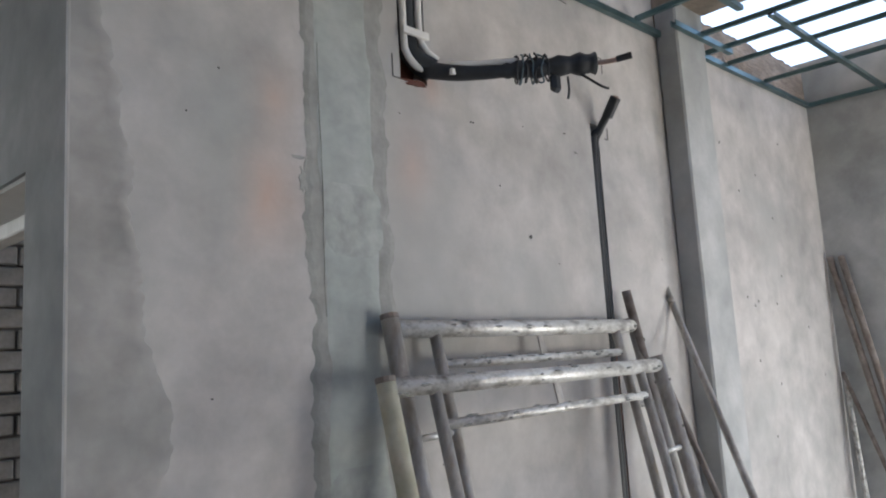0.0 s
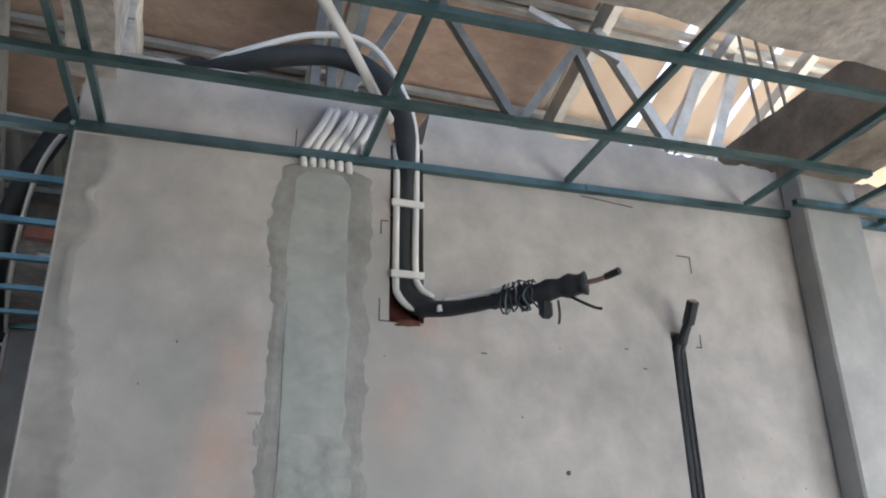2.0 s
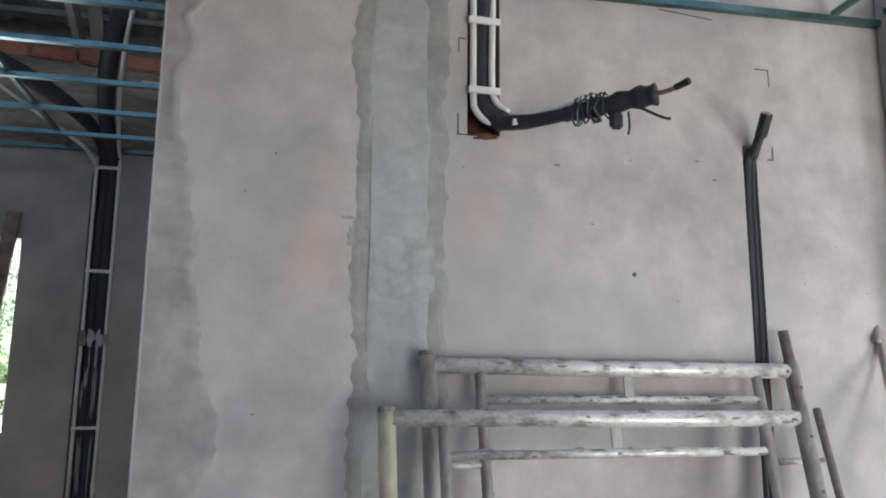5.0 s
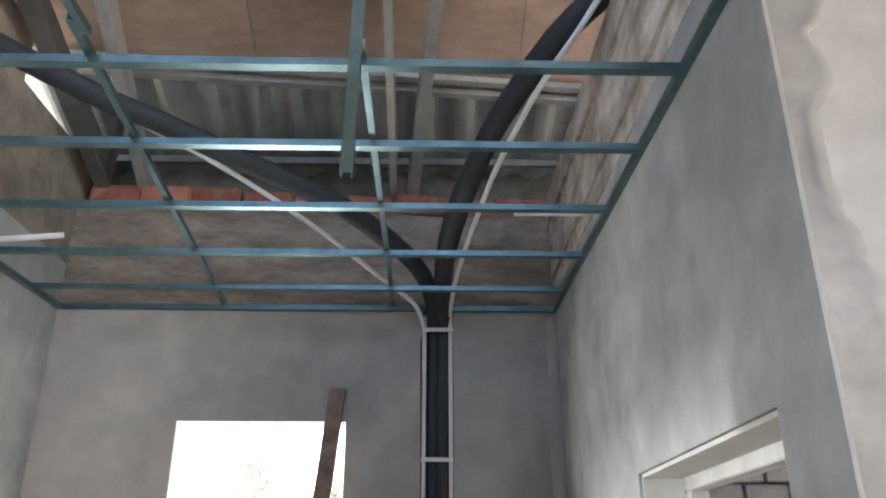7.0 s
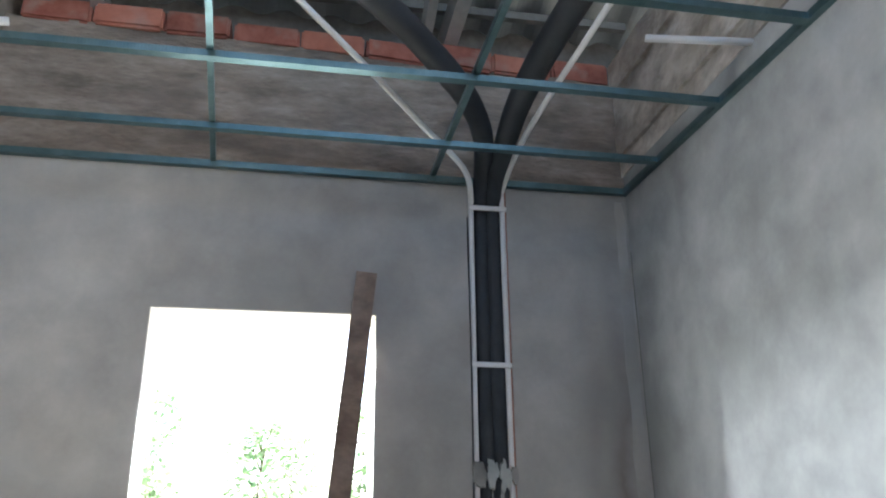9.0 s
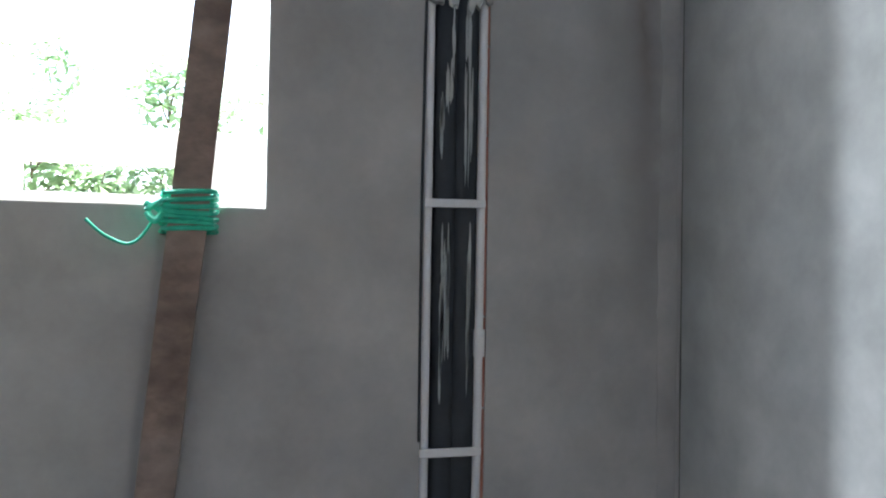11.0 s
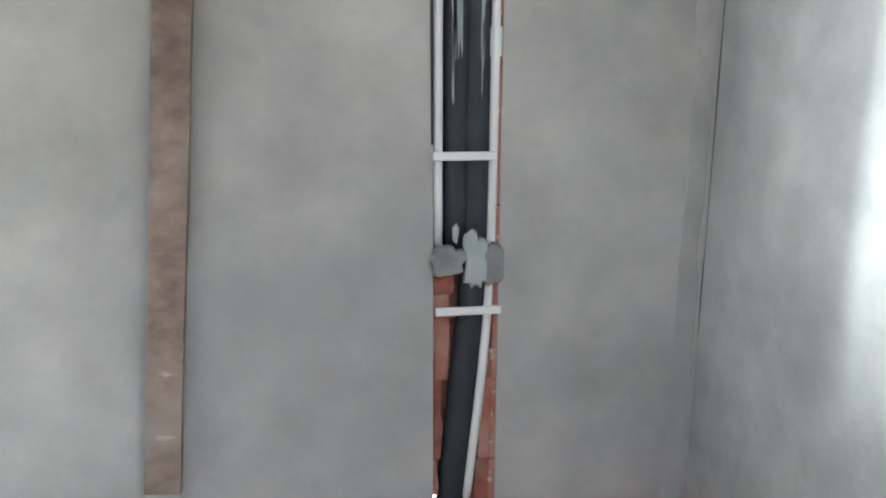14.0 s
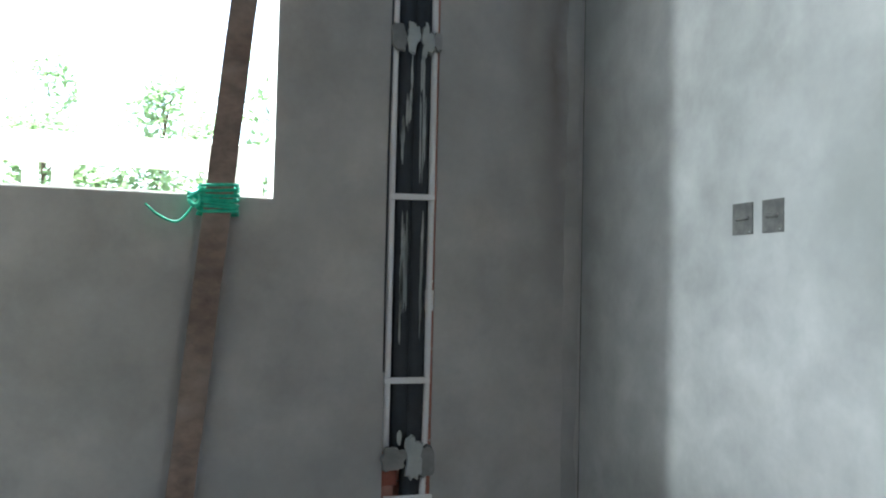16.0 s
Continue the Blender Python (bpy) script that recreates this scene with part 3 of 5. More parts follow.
part("backing", boxes((0.18, XR + 0.2, 2.4, 2.56, 0, 3.6)), JOINT_SHADE, back)

# ---- door reveal and lining ----
door_1 = thing("door_1", (0.08, 0.67, 0), "open door opening with whitish reveal and grey inner lining", "doorway", kind="structure")
part("reveal_jamb", boxes((0.004, 0.12, dy1 - 0.012, dy1 - 0.002, 0, dz - 0.012)), REVEAL, door_1)
part("reveal_jamb", boxes((0.002, 0.12, dy0 + 0.002, dy0 + 0.012, 0, dz - 0.012)), REVEAL, door_1)
part("reveal_head", boxes((0.004, 0.12, dy0 + 0.012, dy1 - 0.012, dz - 0.013, dz - 0.002)), REVEAL, door_1)
part("lining_post", bevelled(boxes((0.121, 0.175, dy1 - 0.055, dy1 - 0.003, 0, dz - 0.05))), FRAME, door_1)
part("lining_post", bevelled(boxes((0.121, 0.175, dy0 + 0.003, dy0 + 0.055, 0, dz - 0.05))), FRAME, door_1)
part("lining_head", bevelled(boxes((0.121, 0.175, dy0 + 0.003, dy1 - 0.003, dz - 0.05, dz - 0.003))), FRAME, door_1)

# ---- suspended grid ----
grid = thing("ceiling_grid", (0.9, 0.0, G), "green galvanised steel ceiling grid of crossing furring channels", "ceiling grid", kind="structure")


def gz(y, x=0.0):
    """The grid hangs a little higher towards the window wall and along the hall wall."""
    return G + 0.030 * max(0.0, y) + 0.027 * max(0.0, x)


for y, x0, x1 in ((2.045, XL, -0.01), (1.62, XL, -0.005), (1.19, XL, -0.005), (0.772, XL, -0.005), (0.386, XL, -0.005), (0.02, XL, -0.002),
                  (-0.347, XL, 2.44), (-0.735, XL, 2.44), (-1.12, XL, 2.44), (-1.52, XL, 2.44), (-1.94, XL, 2.44), (-2.36, XL, 2.44)):
    if x1 < 0:
        part("channel", channel((x0, y, gz(y)), (x1, y, gz(y)), 0.027, 0.02), GALV_RIB, grid)
    else:
        part("channel", channel((x0, y, G), (0.0, y, G), 0.027, 0.02), GALV_RIB, grid)
        part("channel", channel((0.0, y, G), (x1, y - 0.015, gz(0, x1)), 0.027, 0.02), GALV_RIB, grid)
for x, y0, y1 in ((-0.765, 0.3, 2.34), (-1.37, -2.4, 0.3)):
    part("carrier", channel((x, y0, gz(y0) + 0.02), (x, y1, gz(y1) + 0.02), 0.018, 0.02), GALV, grid)
for x0, x1 in ((-0.14, 0.0), (-0.085, 0.064), (0.72, 0.803), (1.36, 1.492), (2.10, 2.22)):
    part("carrier", channel((x0, -2.4, gz(0, x0) + 0.02), (x1, -0.02, gz(0, x1) + 0.02), 0.018, 0.02), GALV, grid)
part("carrier", channel((-1.385, 0.25, gz(0.25) + 0.02), (-1.55, 2.34, gz(2.34) + 0.02), 0.018, 0.02), GALV, grid)
for a, b in (((XL + 0.012, 2.345), (0.0, 2.345)), ((-0.012, 0.0), (-0.012, 2.34)), ((XL + 0.014, -1.0), (XL + 0.014, 0.0)), ((XL + 0.014, 0.0), (XL + 0.014, 2.34)), ((0.0, -0.014), (1.6, -0.014)), ((1.56, -0.017), (2.44, -0.017)),
             ((2.35, -0.118), (2.9, -0.118)), ((2.75, -0.014), (XR, -0.014)), ((XR - 0.014, -2.4), (XR - 0.014, -0.02))):
    part("edge_channel", channel((*a, gz(a[1], a[0])), (*b, gz(b[1], b[0])), 0.024, 0.024), GALV, grid)
# bay beyond the pilaster
for y in (-0.42, -0.84, -1.26, -1.68, -2.1):
    part("channel", channel((2.6, y, gz(0, 2.6)), (XR, y, gz(0, XR)), 0.027, 0.02), GALV, grid)
for x in (2.62, 2.86, 3.1, 3.55):
    part("carrier", channel((x, -2.4, gz(0, x) + 0.02), (x, -0.02, gz(0, x) + 0.02), 0.018, 0.02), GALV, grid)
part("hanger", channel((-0.765, 0.30, 3.45), (-0.774, 0.24, 2.565), 0.026, 0.02, up=(0, 1, 0)), GALV, grid)

# ---- roof ----
SL = 0.35


def roof_z(y):
    return 3.77 + SL * (2.48 - y)


roof = thing("roof", (0, 2.5, 3.6), "pitched roof of zinc sheets and brown boards on steel purlins", "roof", kind="structure")
bm = bmesh.new()
pitch, n = 0.2, 0
xs = [XL - 0.3 + 0.02 * i for i in range(int((2.35 - XL + 0.3) / 0.02))]
prev = None
for x in xs:
    k = (x / pitch) % 1.0
    h = 0.018 * (1 + math.tanh(1.3 * math.sin(2 * math.pi * k)))
    row = [bm.verts.new((x, y, roof_z(y) + 0.05 + h)) for y in (3.3, 2.0, 1.0, -5.2)]
    if prev:
        for j in range(3):
            bm.faces.new((prev[j], prev[j + 1], row[j + 1], row[j]))
    prev = row
part("zinc_sheet", bm, ROOF_TIN, roof, "corrugated zinc roof sheet")
EDGE = 2.15


def eave(x):
    """The boards' lower edge runs a little askew to the window wall."""
    return 1.97 + 0.06 * min(x + 0.1, 0.3)


for i, x in enumerate((-2.6, -1.396, -0.192, 1.012)):
    for y0, y1 in ((None, 0.62), (0.6, -0.58), (-0.6, -1.78), (-1.8, -2.98), (-3.0, -4.2), (-4.22, -5.1)):
        bm = bmesh.new()
        xe = min(x + 1.2, EDGE)
        ya, yb = (eave(x), eave(xe)) if y0 is None else (y0, y0)
        v = [bm.verts.new((xx, yy, roof_z(yy) + 0.03 + dzz)) for dzz in (0, 0.012) for xx, yy in ((x, ya), (xe, yb), (xe, y1), (x, y1))]
        for f in ((3, 2, 1, 0), (4, 5, 6, 7), (0, 1, 5, 4), (1, 2, 6, 5), (2, 3, 7, 6), (3, 0, 4, 7)):
            bm.faces.new([v[j] for j in f])
        part("roof_board", bm, BOARD, roof)
for k in (0.05, -0.02):
    a, b = XL - 0.2, 0.2
    part("purlin", channel((a, eave(a) + k, roof_z(eave(a) + k) - 0.01), (b, eave(b) + k, roof_z(eave(b) + k) - 0.01), 0.04, 0.03), STEEL, roof)
part("eave_batten", channel((XL - 0.2, 2.43, roof_z(2.43) + 0.005), (0.1, 2.43, roof_z(2.43) + 0.005), 0.03, 0.035), STEEL_DULL, roof)
for y in (1.41, 1.34, 0.78, 0.72, 0.1, -0.4, -1.5, -2.7, -3.9):
    part("purlin", channel((XL - 0.2, y, roof_z(y) - 0.01), (4.3, y, roof_z(y) - 0.01), 0.04, 0.03), STEEL, roof)
for x, lean, y1, w in ((-2.22, 0.0, -5.0, 0.07), (-2.03, 0.1, -0.6, 0.05), (-0.78, 0.0, -5.0, 0.035), (-0.69, 0.1, -0.6, 0.055), (0.82, 0.0, -5.0, 0.05), (0.93, 0.0, -5.0, 0.05), (2.15, 0.0, -5.0, 0.05)):
    part("rafter", channel((x, 2.46, roof_z(2.46) - 0.20), (x + lean * (2.46 - y1), y1, roof_z(y1) - 0.20), w, 0.12, up=(0, 0, 1)), STEEL_DULL if x < -2.1 else STEEL, roof)
for x in (2.9, 3.4, 3.9):
    part("rafter", channel((x, 2.3, roof_z(2.3) - 0.14), (x, -5.0, roof_z(-5.0) - 0.14), 0.05, 0.075), STEEL, roof)
part("web_member", channel((-1.985, 1.9, roof_z(1.9) - 0.12), (-2.2, 2.34, roof_z(2.34) - 0.16), 0.03, 0.025, up=(0, 1, 0)), STEEL_DULL, roof)
# lattice of light steel behind the hall wall
ty = 0.6
for a, b in (((1.307, 4.19), (1.669, 3.59)), ((1.669, 3.59), (2.006, 4.085)), ((2.006, 4.085), (2.201, 3.6)), ((2.132, 4.23), (2.487, 3.62)), ((2.487, 3.62), (2.796, 4.26)), ((2.716, 3.62), (2.998, 4.28)), ((0.769, 3.56), (0.80, 4.2)), ((0.86, 4.2), (0.84, 3.56)), ((0.893, 3.58), (0.998, 4.18)), ((1.2, 4.2), (0.9, 3.6))):
    ty += 0.006
    part("web_member", channel((a[0] - 0.03, ty, a[1]), (b[0] - 0.03, ty, b[1]), 0.055 if a[0] > 2.05 else 0.04, 0.04, up=(0, 1, 0)), STEEL if a[0] > 2.05 else STEEL_DULL, roof)
for x in (2.80, 2.90, 2.99):
    part("hanging_bar", tube([(x, 0.45, 4.25), (x + 0.03, 0.45, 3.66)], 0.009, 7), RUST, roof, "thin dark steel bar")
for y, w in ((0.50, 0.14), (-0.38, 0.16)):
    part("flat_strip", channel((2.2, y, roof_z(y) + 0.03), (5.0, y, roof_z(y) + 0.03), w, 0.02), STEEL_DULL, roof, "wide flat steel strip")
part("brace", channel((1.567, 0.3, 3.96), (1.99, 0.3, 3.8), 0.035, 0.03, up=(0, 1, 0)), STEEL, roof, "white painted brace")
# added to block leaking daylight; its dark colour stands for the gap's shade
part("eave_light_stop", boxes((XL - 0.3, 2.3, YB + 0.205, YB + 0.225, 3.40, roof_z(YB + 0.215) + 0.14)), JOINT_SHADE, roof, "dark board added to shut out light at the eave")
# clay tiles under the eave
for i in range(9):
    x = -2.28 + i * 0.252
    bm = bevelled(boxes((x, x + 0.243 + 0.006 * math.sin(i * 2.3), YB + 0.002 + 0.010 * math.sin(i * 5), YB + 0.19, 3.50, 3.595 + 0.008 * math.sin(i * 3.3))), 0.010, 2)
    for v in bm.verts:
        v.co.z += 0.03 * (v.co.x - x) * math.sin(i * 7.1) + 0.007 * noise.noise(v.co * 19) - 0.03 * (v.co.x + 1.0)
        v.co.y += 0.006 * noise.noise(v.co * 23)
    part("brick", bm, (BRICK_DARK, BRICK, BRICK_DARK)[i % 3], roof)
# added behind the bricks so no sky light comes through their gaps
part("brick_gap_backing", boxes((XL, 0.1, YB + 0.1, YB + 0.185, 3.48, 3.56)), UPPER_RENDER, roof)
# torn boards left over the open bay
random.seed(4)
for x0, x1, y0, y1 in ((2.18, 2.72, 1.6, 0.15), (2.78, 3.3, 1.4, 0.55), (3.0, 3.5, 0.42, -0.3), (3.6, 4.1, 0.5, -0.35), (4.2, 4.75, 0.6, 0.0), (4.3, 4.9, -0.25, -0.8), (2.3, 2.8, -1.2, -2.2), (3.0, 3.6, -1.6, -2.6),
                       (3.35, 4.15, 1.5, 0.62), (4.2, 5.2, 1.6, 0.7), (2.75, 3.55, -0.42, -1.45), (3.62, 4.25, -0.45, -1.5), (3.7, 4.3, -1.62, -2.9), (2.72, 2.95, 0.45, -0.3)):
    bm = bmesh.new()
    n = 7
    lo, hi = [], []
    for i in range(n + 1):
        x = x0 + (x1 - x0) * i / n
        ya, yb = y0 + random.uniform(-0.08, 0.08), y1 + random.uniform(-0.1, 0.1)
        lo.append((bm.verts.new((x, ya, roof_z(ya) + 0.05)), bm.verts.new((x, yb, roof_z(yb) + 0.05))))
        hi.append((bm.verts.new((x, ya, roof_z(ya) + 0.06)), bm.verts.new((x, yb, roof_z(yb) + 0.06))))
    for q in (lo, hi):
        for a, b in zip(q, q[1:]):
            bm.faces.new((a[0], a[1], b[1], b[0]))
    part("torn_board", bm, THIN_SHEET, roof, "torn thin cream roof sheet")

# ---- services in the window-wall chase ----
cx0, cx1 = CH
lines = thing("pipe_bundle", (-0.55, YB, 0.05), "two black insulated pipes with white conduits in an open wall chase", "pipes")
for pts, r in (
    ([(-0.575, YB + 0.03, 0.70), (-0.577, YB + 0.03, 1.4), (-0.577, YB + 0.03, 2.2), (-0.575, YB + 0.034, 2.80), (-0.576, YB + 0.032, 2.90), (-0.585, 2.30, 3.005), (-0.625, 2.12, 3.06), (-0.72, 1.96, 3.12), (-0.897, 1.79, 3.195), (-1.06, 1.65, 3.235), (-1.25, 1.51, 3.265), (-1.42, 1.41, 3.305), (-1.60, 1.33, 3.36), (-1.75, 1.25, 3.39), (-1.89, 1.17, 3.43), (-2.07, 1.10, 3.50), (-2.31, 1.0, 3.6)], 0.030),
    ([(-0.588, YB + 0.04, 0.068), (-0.572, YB + 0.035, 0.25), (-0.548, YB + 0.03, 0.5), (-0.535, YB + 0.03, 0.7), (-0.534, YB + 0.03, 1.4), (-0.534, YB + 0.03, 2.2), (-0.532, YB + 0.034, 2.80), (-0.533, YB + 0.034, 2.90), (-0.538, 2.29, 3.0), (-0.537, 2.13, 3.06), (-0.528, 2.0, 3.125), (-0.502, 1.84, 3.19), (-0.463, 1.65, 3.247), (-0.41, 1.47, 3.312), (-0.354, 1.33, 3.375), (-0.28, 1.185, 3.435), (-0.215, 1.06, 3.475), (-0.13, 0.95, 3.53), (0.0, 0.86, 3.61), (0.13, 0.7, 3.60), (0.22, 0.45, 3.43), (0.27, 0.2, 3.29), (0.33, 0.08, 3.225), (0.41, 0.03, 3.24), (0.54, 0.005, 3.275), (0.67, -0.005, 3.30), (0.79, -0.015, 3.28), (0.875, -0.025, 3.205), (0.925, -0.02, 3.09), (0.943, 0.008, 2.95), (0.943, 0.026, 2.78), (0.943, 0.026, 2.58), (0.962, 0.005, 2.515), (1.0, -0.02, 2.485)], 0.033)):
    path = curve(pts, 6)
    part("insulated_pipe", tube(path, [r + 0.013 * min(1.0, max(0.0, (p.z - 2.95) / 0.2)) * (1.0 if p.x < 0.3 else 0.0) for p in path], 12, wobble=0.06), FOAM_B, lines, smooth=True)
for pts in (
    [(-0.618, YB + 0.012, 0.72), (-0.619, YB + 0.01, 1.5), (-0.619, YB + 0.005, 2.84), (-0.623, 2.335, 2.90), (-0.66, 2.23, 2.96), (-0.74, 2.155, 3.01), (-0.827, 2.105, 3.06), (-1.056, 1.945, 3.19), (-1.265, 1.775, 3.28), (-1.449, 1.60, 3.335), (-1.63, 1.46, 3.385), (-1.80, 1.35, 3.43), (-1.95, 1.24, 3.48), (-2.3, 1.04, 3.57)],
    [(-0.547, YB + 0.02, 0.115), (-0.535, YB + 0.012, 0.25), (-0.512, YB + 0.008, 0.5), (-0.5, YB + 0.01, 0.8), (-0.497, YB + 0.01, 1.5), (-0.499, YB + 0.006, 2.86), (-0.503, 2.34, 2.955), (-0.484, 2.148, 3.046), (-0.453, 1.94, 3.103), (-0.413, 1.711, 3.157), (-0.366, 1.473, 3.22), (-0.322, 1.278, 3.253), (-0.269, 1.087, 3.295), (-0.215, 0.96, 3.34), (-0.14, 0.87, 3.42), (-0.04, 0.80, 3.56), (0.05, 0.74, 3.60), (0.16, 0.6, 3.55), (0.25, 0.38, 3.4), (0.29, 0.15, 3.27), (0.38, 0.015, 3.25), (0.56, -0.015, 3.335), (0.66, -0.02, 3.368), (0.758, -0.022, 3.378), (0.84, -0.025, 3.335), (0.911, -0.025, 3.225), (0.958, -0.02, 3.10), (0.970, -0.008, 2.93), (0.967, -0.006, 2.62), (0.98, -0.012, 2.55), (1.012, -0.03, 2.515)]):
    part("conduit", tube(curve(pts, 5), 0.0105, 10), PVC, lines, "thin white plastic conduit", smooth=True)
for z, a, b, tl in ((2.888, -0.628, -0.486, 0.0), (2.303, -0.630, -0.488, 0.002), (1.463, -0.630, -0.492, -0.003), (0.926, -0.632, -0.494, 0.0), (0.585, -0.626, -0.480, 0.0)):
    bm = bevelled(boxes((a, b, YB - 0.012, YB - 0.003, z - 0.009, z + 0.009)), 0.002)
    m = Matrix.Translation((a, 0, z)) @ Matrix.Rotation(tl * 6, 4, "Y") @ Matrix.Translation((-a, 0, -z))
    bmesh.ops.transform(bm, matrix=m, verts=bm.verts)
    part("clip_bar", bm, PVC, lines, "white plastic strip across the chase")
part("coupling", tube([(-0.497, YB + 0.01, 1.13), (-0.497, YB + 0.01, 1.19)], 0.0135, 12), PVC, lines, "white conduit coupling")
part("cord_of_black_cable", tube(curve([(-0.632, YB + 0.0, 0.95), (-0.634, YB - 0.002, 1.5), (-0.63, YB - 0.001, 2.2), (-0.634, YB - 0.002, 2.85)], 6), 0.003, 6), FOAM, lines)
# mortar dabs that hold the bundle
dabs = thing("mortar_dab", (-0.56, YB, 0.7), "grey mortar dab smeared across the pipes", "mortar")
part("smear", patch(-0.598, 0.70, 0.036, 0.032, YB - 0.008, 2.1, 0.012, rough=0.3, square=4.0), DAB, dabs)
part("smear", patch(-0.538, 0.708, 0.026, 0.072, YB - 0.012, 7.4, 0.010, rough=0.5), MORTAR, dabs)
part("smear", patch(-0.500, 0.69, 0.024, 0.048, YB - 0.004, 9.4, 0.012, rough=0.3, square=3.5), DAB, dabs)
part("drip", patch(-0.583, 0.762, 0.008, 0.02, YB - 0.008, 3.1, 0.004), MORTAR, dabs)
dab2 = thing("mortar_dab", (-0.55, YB, 1.94), "grey mortar dab smeared across the pipes", "mortar")
part("smear", patch(-0.614, 1.935, 0.024, 0.042, YB - 0.006, 4.6, 0.010, rough=0.25, square=3.0), DAB, dab2)
part("smear", patch(-0.567, 1.94, 0.022, 0.045, YB - 0.010, 5.4, 0.008, rough=0.55), MORTAR, dab2)
part("smear", patch(-0.528, 1.925, 0.018, 0.05, YB - 0.010, 8.8, 0.008, rough=0.6), MORTAR, dab2)
part("smear", patch(-0.492, 1.935, 0.015, 0.03, YB - 0.004, 1.2, 0.008), MORTAR_EDGE, dab2)
random.seed(11)
for i in range(26):
    low = i < 15
    x = random.choice((-0.588, -0.575, -0.545, -0.53)) + random.uniform(-0.006, 0.006)
    z = random.uniform(1.12, 1.36) if low else random.uniform(1.62, 1.88)
    part("streak", patch(x, z, random.uniform(0.002, 0.005), random.uniform(0.04, 0.13), YB - 0.0035, i * 1.7, 0.002, rough=0.6, n=24), MORTAR, dabs if low else dab2)
# clay showing in the chase
chase = thing("chase_brickwork", (-0.55, YB + 0.03, 0), "broken red clay bricks exposed inside the wall chase", "brickwork", kind="structure")
random.seed(5)
for i in range(15):
    z = 0.02 + i * 0.2
    t0 = random.uniform(0.004, 0.010)
    part("brick", boxes((cx1 - t0 - 0.006, cx1 - 0.0005, YB + 0.004, YB + 0.072, z, z + 0.195)), CHASE_CLAY, chase)
    if z > 0.1:
        part("brick", boxes((cx0 + 0.002, cx1 - t0 - 0.008, YB + 0.066, YB + 0.074, z, z + 0.195)), CHASE_CLAY, chase)
    if i < 4:
        bm = boxes((cx0 + 0.002, cx0 + (0.012, 0.022, 0.036, 0.047)[i], YB + 0.012, YB + 0.064, max(z, 0.131), min(z + 0.198, 0.70)))
        bmesh.ops.subdivide_edges(bm, edges=bm.edges[:], cuts=4, use_grid_fill=True)
        for v in bm.verts:
            v.co += 0.008 * Vector((noise.noise(v.co * 24), noise.noise(v.co * 31 + Vector((5, 2, 1))), 0)) * (v.co.x > cx0 + 0.004)
        part("brick", bm, BRICK_DARK if i % 2 else CHASE_CLAY, chase)
        bm = boxes((cx1 - (0.046, 0.038, 0.026, 0.016)[i], cx1 - 0.001, YB + 0.010, YB + 0.064, max(z, 0.005), min(z + 0.199, 0.78)))
        bmesh.ops.subdivide_edges(bm, edges=bm.edges[:], cuts=4, use_grid_fill=True)
        for v in bm.verts:
            v.co += 0.007 * Vector((noise.noise(v.co * 27), noise.noise(v.co * 33 + Vector((2, 6, 1))), 0)) * (v.co.x < cx1 - 0.003)
        part("brick", bm, CHASE_CLAY if i % 2 else BRICK_DARK, chase)
        for k in range(3):
            part("mortar_speck", patch(cx1 - random.uniform(0.004, 0.014), z + random.uniform(0.02, 0.18), random.uniform(0.003, 0.006), random.uniform(0.003, 0.008), YB + 0.002, i * 3.1 + k, 0.003, n=12), SHARD, chase)

part("brick", boxes((cx0 + 0.095, cx1 - 0.012, YB + 0.02, YB + 0.074, 0.0, 0.16)), BRICK_DARK, chase)

# ---- services on the hall wall ----
hall = thing("refrigerant_line", (0.95, 0, 2.45), "black insulated pipe end sticking out of the hall wall", "pipe")
arm = [(0.975, -0.01, 2.485), (1.05, -0.09, 2.468), (1.13, -0.17, 2.468), (1.19, -0.22, 2.474), (1.27, -0.29, 2.482), (1.335, -0.35, 2.485)]
part("insulated_pipe", tube(curve(arm, 6), [0.021 + (0.007 + 0.004 * math.sin(i * 1.7)) * (i > 12) for i in range(31)], 12, wobble=0.35), FOAM, hall, smooth=True)
part("drain_sleeve", tube(curve([(1.03, -0.065, 2.495), (1.1, -0.13, 2.495), (1.17, -0.2, 2.50)], 5), 0.011, 8), PVC, hall, "pale conduit end", smooth=True)
stub = part("copper_stub", tube(curve([(1.32, -0.335, 2.485), (1.35, -0.38, 2.484), (1.37, -0.42, 2.487)], 5), 0.007, 8), COPPER, hall, "bare copper pipe end", smooth=True)
part("tip_tape", tube([(1.362, -0.405, 2.486), (1.38, -0.445, 2.491)], [0.009, 0.010], 8), FOAM, stub)
part("hanging_tape", bevelled(boxes((1.235, 1.275, -0.275, -0.25, 2.405, 2.46)), 0.01), FOAM, hall, "flap of black tape")
part("loose_wire", tube(curve([(1.29, -0.31, 2.465), (1.32, -0.34, 2.435), (1.35, -0.36, 2.415), (1.365, -0.37, 2.41)], 4), 0.004, 6), FOAM, hall)
part("loose_wire", tube(curve([(1.28, -0.29, 2.45), (1.282, -0.29, 2.41), (1.28, -0.285, 2.385)], 4), 0.0035, 6), FOAM, hall)
part("white_tab", bevelled(boxes((1.008, 1.025, -0.09, -0.075, 2.458, 2.476)), 0.002), PVC, hall)
random.seed(2)
